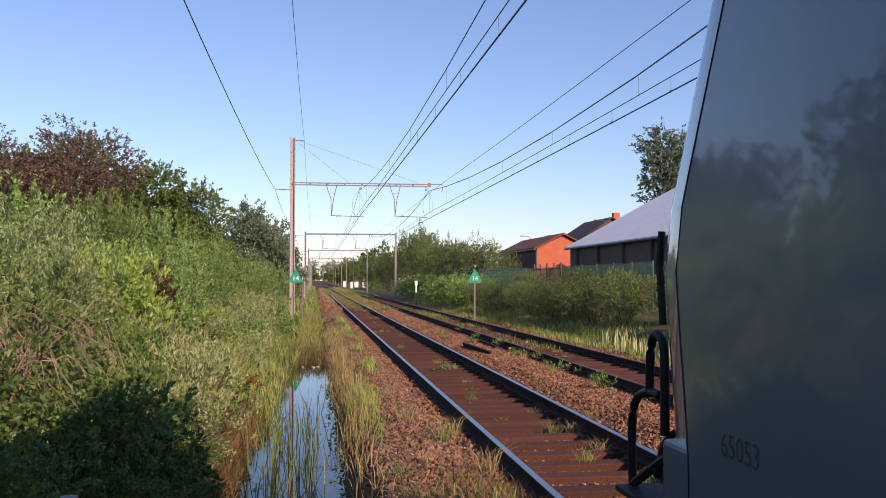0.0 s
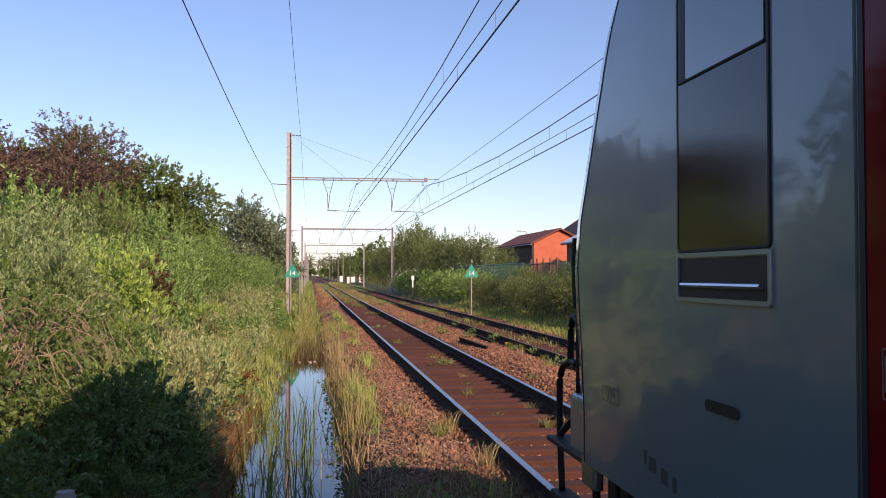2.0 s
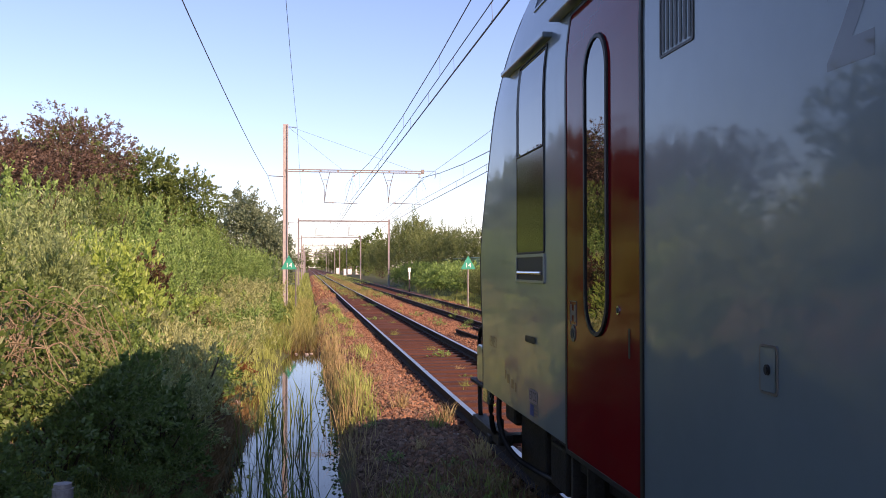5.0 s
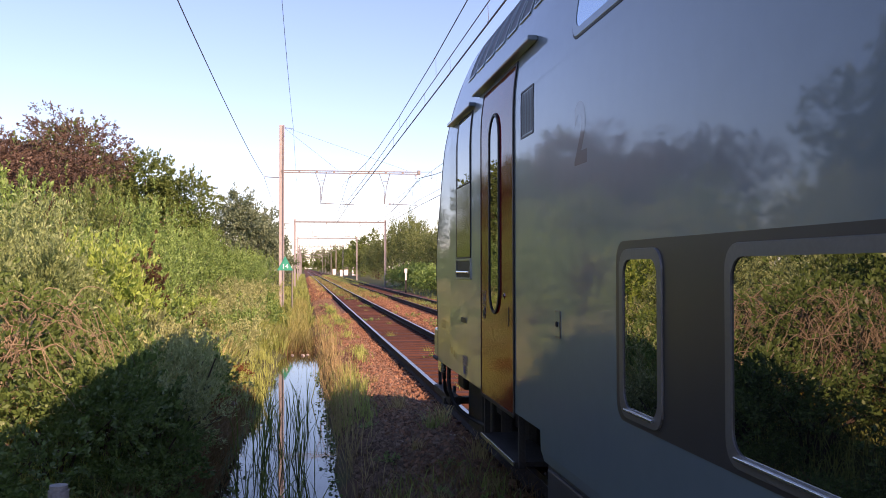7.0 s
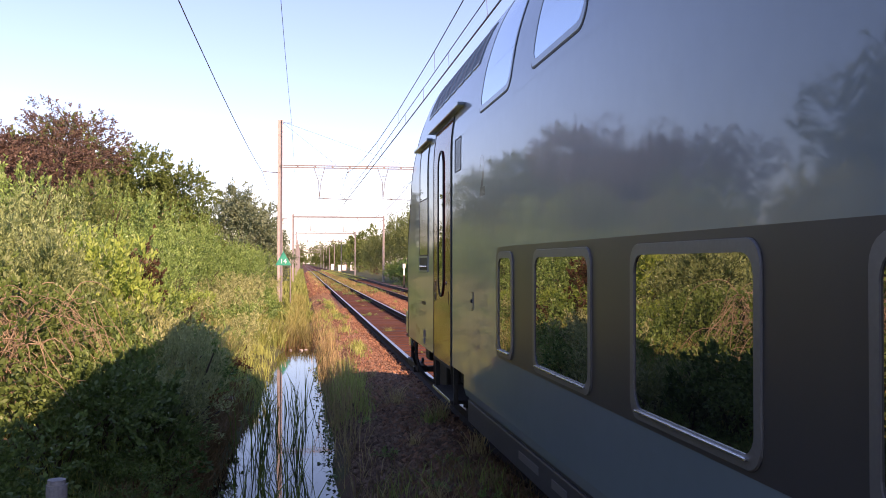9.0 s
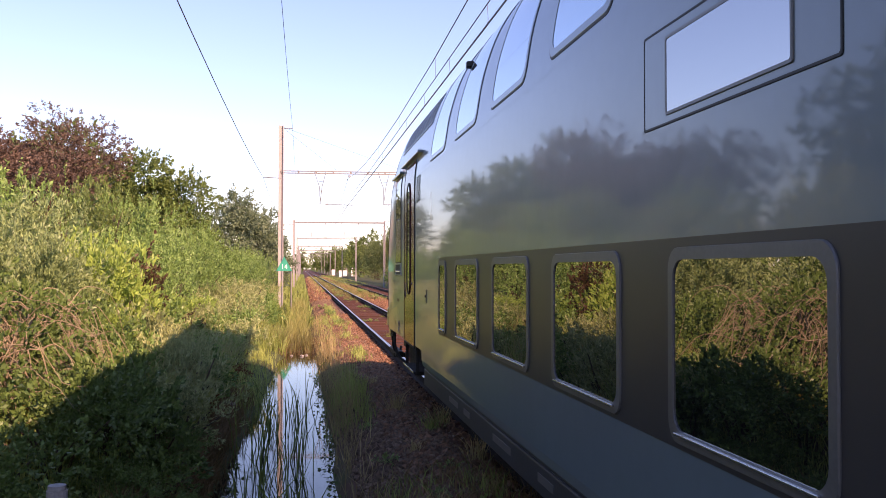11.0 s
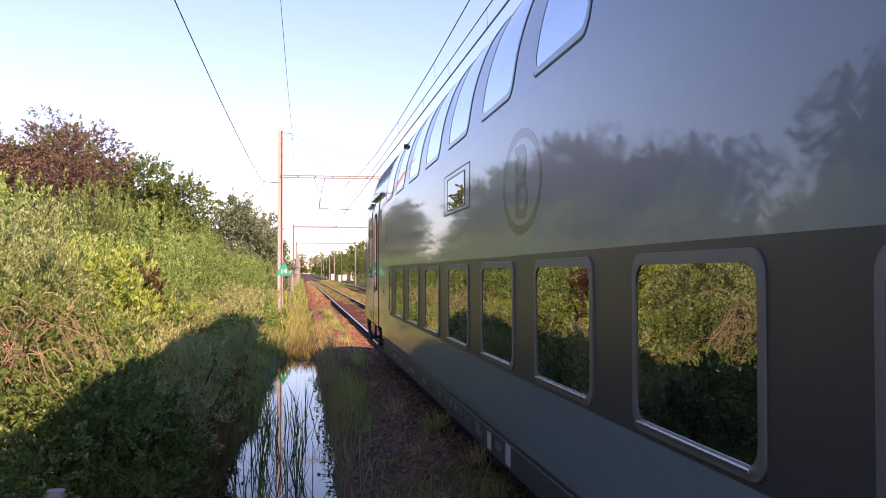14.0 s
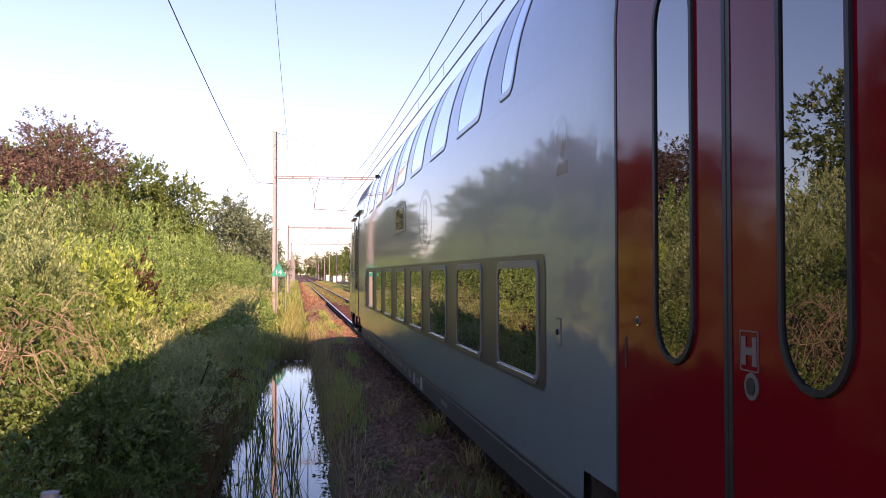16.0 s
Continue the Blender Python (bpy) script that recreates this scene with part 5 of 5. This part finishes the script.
def dry_canes(seed, cx, cy, count, spread_x, spread_y, height, label):
    b = thing("dry_brambles", label, "dry brambles", at=(cx, cy, ground_z(cx, cy)))
    rr = random.Random(seed)
    bm = bmesh.new()
    for _ in range(count):
        x, y = max(-1.3, min(1.3, rr.gauss(0, 1))) * spread_x, max(-1.4, min(1.4, rr.gauss(0, 1))) * spread_y
        a = rr.uniform(0, 6.28)
        reach, lift = rr.uniform(0.4, 1.2), height * rr.uniform(0.25, 0.95)
        pts = []
        for k in range(7):
            u = k / 6
            pts.append((x + reach * u * math.cos(a) + rr.uniform(-.016, .016), y + reach * u * math.sin(a) + rr.uniform(-.016, .016),
                        lift * (0.6 + 1.5 * u * (1 - u)) - 0.25 * u * rr.random() + rr.uniform(-.016, .016)))
        tube(bm, bent_line(pts, 2), rr.uniform(0.003, 0.008), 4, 0.4)
    tagged(part("thicket", bm, DRY_TWIG, b), kind="stuff")
    return b


dry_canes(3, -3.3, 9.6, 720, 0.55, 0.85, 1.5, "tangle of dry brown bramble canes on the bank")
dry_canes(4, -4.1, 7.6, 280, 0.55, 0.9, 1.6, "tangle of dry brown bramble canes on the bank")
dry_canes(5, -3.7, 4.4, 110, 0.55, 1.2, 1.5, "tangle of dry brown bramble canes on the bank")

# trees
copper = tree_source("copper_tree", 21, 4.6, 7.4, 1.6, 60000, (0.105, 0.05), LEAF_PURPLE, "dark copper-leaved tree behind the scrub", 30)
settle(copper, -9.4, 36, 1.0, 20, 0, 0.84, True)
settle(copper, -12.8, 37, 1.05, 140, 0, 0.80)
green_tree = tree_source("broad_tree", 22, 3.4, 6.4, 1.2, 36000, (0.165, 0.095), LEAF_TREE, "green broad-leaved tree behind the scrub", 26, 1.2)
settle(green_tree, -6.3, 40, 0.82, 0, 0, 0.98, True)
settle(green_tree, -5.0, 44, 0.5, 100, 0, 0.95)
settle(green_tree, -12.5, 52, 1.2, 200)
settle(green_tree, -12.0, 20, 0.9, 60), settle(green_tree, -12.5, 8, 1.0, 150), settle(green_tree, -12.0, -4, 1.0, 250)
grey_tree = tree_source("grey_green_tree", 23, 2.7, 7.0, 0.5, 24000, (0.2, 0.13), LEAF_GREYGREEN, "rounded grey-green tree beside the line", 30, 1.35)
settle(grey_tree, -4.7, 74, 0.95, 0, 0, 1.02, True)
settle(grey_tree, -3.1, 80, 0.72, 90, 0, 1.0)
birch = tree_source("birch_tree", 24, 2.9, 14.0, 3.0, 15000, (0.24, 0.11), LEAF_GREYGREEN, "tall slender birch behind the hall", 44, 1.15)
settle(birch, 33.6, 84, 1.25, 0, 0, 0.95, True)

# right-hand scrub and hedge
far_willow = bush_source("willow_hedge", 31, 2.6, 4.95, 9600, (0.17, 0.06), LEAF_HEDGE, 0.9, 26, "tall willow hedge beside the further track", shoots=24)
spread(far_willow, [(15.2, 75, 0.62, 1.1), (14.6, 80, 0.85, 1.05), (14.2, 86, 0.9, 1.05), (13.8, 92, 0.95, 1.05), (13.6, 98, 1.0, 1.05),
                    (13.4, 105, 1.0, 1.1), (13.2, 112, 1.15, 1.25), (13.2, 120, 1.25, 1.22), (12.8, 130, 1.2, 1.15), (12.6, 142, 1.2, 1.0), (12.4, 156, 1.2, 0.9),
                    (13.2, 172, 1.3, 0.9), (14.4, 192, 1.4, 0.9), (15.6, 216, 1.5, 0.9), (17.0, 245, 1.7, 0.9), (17.5, 280, 1.9, 0.9)], 7)
low_bramble = bush_source("bramble_mound", 32, 1.8, 1.9, 6000, (0.15, 0.085), LEAF_GREEN, 0.5, 16, "bright green bramble mound beside the further track")
spread(low_bramble, [(11.2, 68, 1.0, 1.0), (11.0, 73, 1.0, 1.0), (10.8, 79, 1.0, 1.0), (11.4, 85, 1.0, 1.0), (11.2, 63, 0.9, 0.95), (10.8, 92, 1.0, 1.1), (10.8, 100, 1.0, 1.1)], 8)
verge_bush = bush_source("verge_bush", 33, 1.5, 1.6, 9500, (0.085, 0.024), LEAF_HEDGE, 1.0, 18, "dark green verge bush before the mesh fence", shoots=60)
spread(verge_bush, [(11.3, 33, 1.1, 0.95), (11.1, 36, 1.1, 0.9), (10.9, 39, 1.1, 0.9), (10.9, 42, 1.1, 0.85), (10.8, 45.5, 1.1, 0.85), (10.8, 49, 1.1, 0.8), (10.7, 53, 1.1, 0.8),
                    (10.7, 57, 1.1, 0.85), (12.2, 38, 1.0, 1.1), (12.3, 44, 1.0, 1.1), (12.2, 51, 1.0, 1.1), (12.4, 30, 1.0, 1.1), (12.4, 26, 1.0, 1.0)], 9)
far_tree = tree_source("line_tree", 25, 4.0, 9.0, 1.5, 4500, (0.5, 0.3), LEAF_TREE, "dark tree far down the line", 22)
settle(far_tree, 13.5, 210, 1.0, 0, 0, 1.0, True)
for x, y, s in ((-38, 560, 1.6), (-24, 600, 1.5), (-2, 640, 1.5), (10, 680, 1.6), (28, 640, 1.6), (42, 560, 1.6), (11, 320, 0.9), (14, 360, 1.0), (-9, 260, 0.8), (-12, 330, 1.0), (-16, 420, 1.2), (20, 420, 1.2), (12, 480, 1.1), (-10, 520, 1.1)):
    settle(far_tree, x, y, s, x * 37)


# grass and herbs
GRASS_YELLOW = leaf_material("yellow_green_grass", (0.17, 0.19, 0.05), (0.40, 0.40, 0.13))
DITCH_OLIVE = leaf_material("olive_weed", (0.13, 0.12, 0.04), (0.30, 0.29, 0.10))
DITCH_BROWN = leaf_material("brown_grass", (0.11, 0.065, 0.03), (0.26, 0.17, 0.07))
def blades(name, seed, count, x_of, y_of, height, width, mat, label, lean=0.35, kind="stuff", category="grass", base_z=None):
    r = np.random.default_rng(seed)
    X, Y = x_of(r, count), y_of(r, count)
    Z = np.array([ground_z(a, b) for a, b in zip(X, Y)]) if base_z is None else np.full(count, base_z)
    P = np.stack([X, Y, Z], 1)
    H = height * r.uniform(0.45, 1.25, (count, 1))
    tilt = r.normal(size=(count, 3)) * lean
    tilt[:, 2] = 0
    side = r.normal(size=(count, 3))
    side[:, 2] = 0
    side /= np.linalg.norm(side, axis=1, keepdims=True)
    v = np.empty((count, 5, 3))
    v[:, 0], v[:, 1] = P - side * width / 2, P + side * width / 2
    mid = P + np.array([0, 0, 0.6]) * H + tilt * H * 0.35
    v[:, 2], v[:, 3] = mid + side * width * 0.4, mid - side * width * 0.4
    v[:, 4] = P + np.array([0, 0, 0.95]) * H + tilt * H
    i = 5 * np.arange(count)[:, None]
    q = (i + np.array([0, 1, 2, 3])).tolist()
    t = (i + np.array([3, 2, 4])).tolist()
    ob = new(name, raw_mesh(name, v.reshape(-1, 3).tolist(), q + t, mat))
    return tagged(ob, label, category, kind=kind)


def uni(a, b):
    return lambda r, n: a + (b - a) * r.random(n)


def clumped(a, b, k, sd, seed):
    c = np.random.default_rng(seed).uniform(a, b, k)
    return lambda r, n: c[r.integers(0, k, n)] + r.normal(size=n) * sd


blades("tall_grass", 41, 9000, uni(-2.7, -1.3), ys_near(11, 50), 0.7, 0.018, GRASS_GREEN, "tall green grass and herbs on the ditch bank")
blades("tall_grass", 42, 4500, uni(-2.5, -1.4), ys_near(12, 48), 0.75, 0.010, GRASS_DRY, "bleached seeding grass on the ditch bank")
blades("verge_grass", 69, 420, clumped(0.5, 0.9, 9, 0.06, 47), clumped(10.5, 18, 9, 0.3, 48), 0.36, 0.012, GRASS_GREEN, "green grass clumps on the ditch's edge", 0.25)
blades("dry_grass", 57, 460, clumped(0.40, 0.75, 22, 0.06, 27), clumped(13, 25, 22, 0.3, 28), 0.55, 0.009, GRASS_DRY, "tall straw-coloured grass on the ditch's edge", 0.22)
blades("verge_grass", 58, 1300, clumped(-1.3, -0.7, 50, 0.07, 29), clumped(14, 28, 50, 0.3, 30), 0.28, 0.012, GRASS_GREEN, "green grass hanging over the ditch")
blades("dry_grass", 43, 950, clumped(0.40, 0.72, 40, 0.05, 7), clumped(7.5, 40, 40, 0.35, 8), 0.32, 0.009, GRASS_DRY, "straw-coloured grass between ditch and track")
blades("verge_grass", 44, 1100, clumped(0.4, 0.95, 34, 0.07, 9), clumped(8.5, 40, 34, 0.3, 10), 0.2, 0.011, GRASS_GREEN, "short green grass between ditch and track")
blades("dry_grass", 45, 2300, uni(-0.45, 0.2), uni(29, 56), 0.62, 0.014, GRASS_YELLOW, "tall straw-yellow grass at the ditch's end")
blades("verge_spikes", 59, 70, clumped(8.6, 9.4, 16, 0.12, 37), clumped(23.5, 29, 16, 0.25, 38), 0.62, 0.05, leaf_material("pale_spike", (0.34, 0.38, 0.14), (0.60, 0.64, 0.33)), "pale upright flower spikes on the verge", 0.10)
blades("verge_grass", 60, 6500, clumped(8.2, 10.6, 110, 0.25, 39), clumped(17, 62, 110, 0.9, 40), 0.22, 0.022, GRASS_GREEN, "low green grass at the foot of the verge bushes")
blades("verge_grass", 65, 1500, clumped(5.7, 7.0, 22, 0.12, 41), clumped(24, 60, 22, 0.6, 42), 0.22, 0.018, GRASS_GREEN, "green grass between the further rails")
blades("track_weeds", 66, 4200, clumped(2.7, 5.2, 60, 0.22, 43), clumped(56, 130, 60, 1.6, 44), 0.26, 0.03, DITCH_OLIVE, "low olive weeds creeping over the distant rail")
blades("verge_grass", 67, 1300, clumped(1.05, 1.35, 14, 0.08, 45), clumped(19, 48, 14, 0.9, 46), 0.18, 0.014, GRASS_GREEN, "low green grass in patches on the shoulder")
blades("tall_grass", 46, 2600, clumped(8.9, 11.5, 90, 0.22, 31), clumped(30, 95, 90, 0.9, 32), 0.34, 0.02, GRASS_GREEN, "green verge grass beside the further track")
blades("verge_grass", 54, 8000, uni(-4.0, 0.4), ys_near(36, 330), 0.5, 0.06, GRASS_GREEN, "green grass along the cess beside the masts")
blades("track_weeds", 51, 3200, clumped(1.5, 4.3, 40, 0.2, 33), clumped(80, 230, 40, 3.0, 34), 0.2, 0.06, GRASS_GREEN, "green weeds overgrowing the distant track")
blades("track_weeds", 52, 1800, clumped(1.0, 5.2, 40, 0.2, 35), clumped(60, 220, 40, 2.5, 36), 0.18, 0.05, GRASS_DRY, "dry weeds overgrowing the distant track")
blades("track_weeds", 53, 3500, uni(5.0, 7.9), uni(110, 260), 0.3, 0.07, GRASS_GREEN, "green weeds overgrowing the distant further track")
blades("ditch_grass", 47, 3200, clumped(-1.3, -0.85, 80, 0.06, 11), clumped(5.5, 17, 80, 0.25, 12), 0.2, 0.012, DITCH_BROWN, "brown grass on the wet ditch edge")
blades("bank_grass", 48, 2200, uni(-3.0, -1.2), uni(4.5, 11), 0.3, 0.012, GRASS_GREEN, "green grass among the shaded brambles")
blades("bank_grass", 68, 3600, uni(-1.5, -0.95), uni(5, 13), 0.34, 0.013, DITCH_BROWN, "withered brown grass on the ditch bank", 0.6)
blades("ditch_grass", 70, 420, uni(-0.7, 0.45), uni(25.3, 29), 0.3, 0.014, DITCH_BROWN, "withered brown grass closing the ditch's end", 0.5)
blades("tall_grass", 71, 900, uni(-1.3, -0.45), uni(25.5, 31), 0.5, 0.014, GRASS_GREEN, "green grass round the ditch's end")
blades("bank_grass", 72, 1500, clumped(0.6, 2.0, 60, 0.09, 49), clumped(4.2, 9.0, 60, 0.2, 50), 0.17, 0.011, DITCH_BROWN, "withered brown grass in the dirty ballast", 0.6)
blades("bank_grass", 73, 700, clumped(0.6, 1.8, 24, 0.08, 51), clumped(4.2, 8.5, 24, 0.2, 52), 0.2, 0.011, GRASS_GREEN, "green grass in the dirty ballast", 0.45)
blades("dry_grass", 74, 800, uni(-1.15, 0.3), uni(26.6, 30), 0.5, 0.013, DITCH_OLIVE, "olive grass standing at the ditch's end", 0.3)
blades("reeds", 49, 120, clumped(-0.75, 0.25, 16, 0.05, 2), clumped(7.0, 17, 16, 0.35, 3), 0.85, 0.018, REED, "green reed blades standing in the ditch water", 0.22, category="reeds", base_z=-0.45)
blades("reeds", 50, 60, uni(-0.85, 0.25), ys_near(7.5, 15), 0.6, 0.012, REED, "thin green reed blades in the ditch water", 0.3, category="reeds", base_z=-0.45)


def floating_leaves(seed, count):
    """Fallen leaves and duckweed gathered along both edges of the water."""
    r = np.random.default_rng(seed)
    y = 4.6 + 17 * r.random(count) ** 1.3
    edge = r.random(count) < 0.6
    x = np.where(edge, 0.43 - np.abs(r.normal(size=count)) * 0.09, -1.0 + 0.02 * np.maximum(0, y - 12) + np.abs(r.normal(size=count)) * 0.11)
    P = np.stack([x, y, np.full(count, -0.415) + 0.03 * r.random(count)], 1)
    D = r.normal(size=(count, 3)) * np.array([1, 1, 0.25])
    ob = new("floating_leaves", leaf_mesh("floating_leaves", P, D, 0.055, 0.036, LEAF_DARK, seed))
    return tagged(ob, "dark leaves floating along the ditch's edges", "leaves", kind="stuff")


floating_leaves(81, 900)


def tuft(seed, height, mat, label, count=60):
    return blades("grass_tuft", seed, count, lambda q, n: q.normal(size=n) * 0.07, lambda q, n: q.normal(size=n) * 0.07, height, 0.010, mat, label, 0.55, kind="", category="grass tuft", base_z=0.0)


def settle_plain(src, x, y, s, turn, first):
    o = src if first else copy_thing(src, pose(0, 0, 0))
    o.matrix_basis = pose(x, y, ground_z(x, y), 0, 0, turn) @ Matrix.Diagonal((s, s, s, 1))


for seed, mat, h, words, places in (
        (61, GRASS_GREEN, 0.30, "green grass tuft growing in the ballast",
         [(3.1, 12.0), (2.95, 9.9), (3.25, 13.6), (2.6, 15.2), (3.3, 8.9), (3.9, 13.0), (1.55, 11.2), (5.2, 24), (4.9, 19), (5.4, 17.5), (5.3, 21), (6.6, 25), (6.2, 30),
          (2.9, 22), (2.5, 27), (3.0, 33), (1.4, 21), (1.5, 26), (1.35, 30), (1.6, 33), (3.2, 38), (2.8, 43), (3.9, 40), (4.6, 46), (6.4, 36), (6.0, 42), (7.5, 31), (7.6, 26), (4.3, 9.7), (5.5, 14.6)]),
        (62, GRASS_DRY, 0.34, "dry pale grass tuft growing beside the rail",
         [(1.72, 11.6), (1.75, 9.3), (3.3, 10.5), (3.35, 11.9), (1.65, 8.0), (1.3, 13), (1.2, 10), (5.0, 22), (7.4, 22), (1.2, 16), (2.9, 17.8), (1.1, 7.5)])):
    src = tuft(seed, h, mat, words)
    rr = random.Random(seed)
    for i, (x, y) in enumerate(places):
        settle_plain(src, x, y, rr.uniform(0.45, 0.9), rr.uniform(0, 360), i == 0)

herb = bush_source("weed_plant", 63, 0.28, 0.32, 320, (0.05, 0.02), LEAF_GREEN, 0.7, 6, "leafy green weed growing in the ballast", "weed")
spread(herb, [(2.8, 58, 1.6, 0.5), (2.3, 66, 1.8, 0.5), (4.5, 60, 2.0, 0.5), (4.7, 75, 2.2, 0.5), (6.1, 62, 1.8, 0.5), (3.1, 84, 2.2, 0.4), (6.5, 50, 1.5, 0.5), (1.2, 40, 1.3, 0.6), (1.0, 47, 1.4, 0.6), (1.3, 33, 1.0, 0.7), (5.0, 15.8, 1.0, 1.0), (5.3, 19.5, 0.8, 1.0), (2.7, 13.2, 0.35, 0.8), (2.9, 16.8, 0.5, 0.6), (4.1, 17, 0.4, 0.8), (5.5, 19.0, 0.7, 1.0), (5.45, 22.5, 0.7, 1.1), (5.5, 27.5, 0.9, 1.0), (5.4, 31, 0.9, 0.9), (5.5, 35, 1.0, 0.8), (7.3, 20.5, 0.7, 0.9), (7.4, 27, 0.9, 0.8), (3.0, 20.5, 1.0, 0.7), (4.9, 29.0, 0.9, 0.7), (4.6, 33.0, 1.0, 0.6), (4.4, 37.0, 1.1, 0.6), (1.0, 7.0, 0.6, 0.8), (1.3, 6.6, 0.7, 0.7), (1.5, 7.4, 0.6, 0.7), (0.8, 6.4, 0.7, 0.8), (1.45, 9.0, 0.5, 0.7), (1.2, 8.0, 0.5, 0.7),
              (5.4, 24, 0.8, 0.8), (6.3, 23, 0.8, 0.7), (4.4, 31, 1.0, 0.6), (2.4, 35, 1.2, 0.5), (3.0, 47, 1.5, 0.5), (0.9, 9.6, 0.5, 0.8), (0.8, 12.0, 0.5, 0.8)], 10)
cv = thing("culvert_stones", "pale rubble stones at the ditch's end", "stones")
for i, (x, y, sz) in enumerate([(-0.02, 25.7, 0.06), (0.12, 25.9, 0.05), (-0.3, 25.8, 0.045), (-1.12, 15.2, 0.08)]):
    bm = bmesh.new()
    bmesh.ops.create_icosphere(bm, subdivisions=2, radius=sz)
    for v in bm.verts:
        v.co *= 1 + 0.35 * noise.noise(v.co * 9 + Vector((i, 0, 0)))
        v.co.z *= 0.6
    o = part("stone", bm, CONCRETE, cv)
    o.matrix_basis = pose(x, y, max(-0.42, ground_z(x, y)) + sz * 0.2)

def motions():
    walk(TRAIN, [(t, pose(TRACK_1, s, RAIL_TOP)) for t, s in TRAIN_ROWS])
    times = [i * 0.25 for i in range(65)]
    for w, y in WHEELS:
        rows = []
        for t in times:
            s = float(np.interp(t, [r[0] for r in TRAIN_ROWS], [r[1] for r in TRAIN_ROWS]))
            rows.append((t, Matrix.Translation((0, y, 0.42)) @ Matrix.Rotation(-s / 0.42, 4, "X")))
        walk(w, rows)


motions()
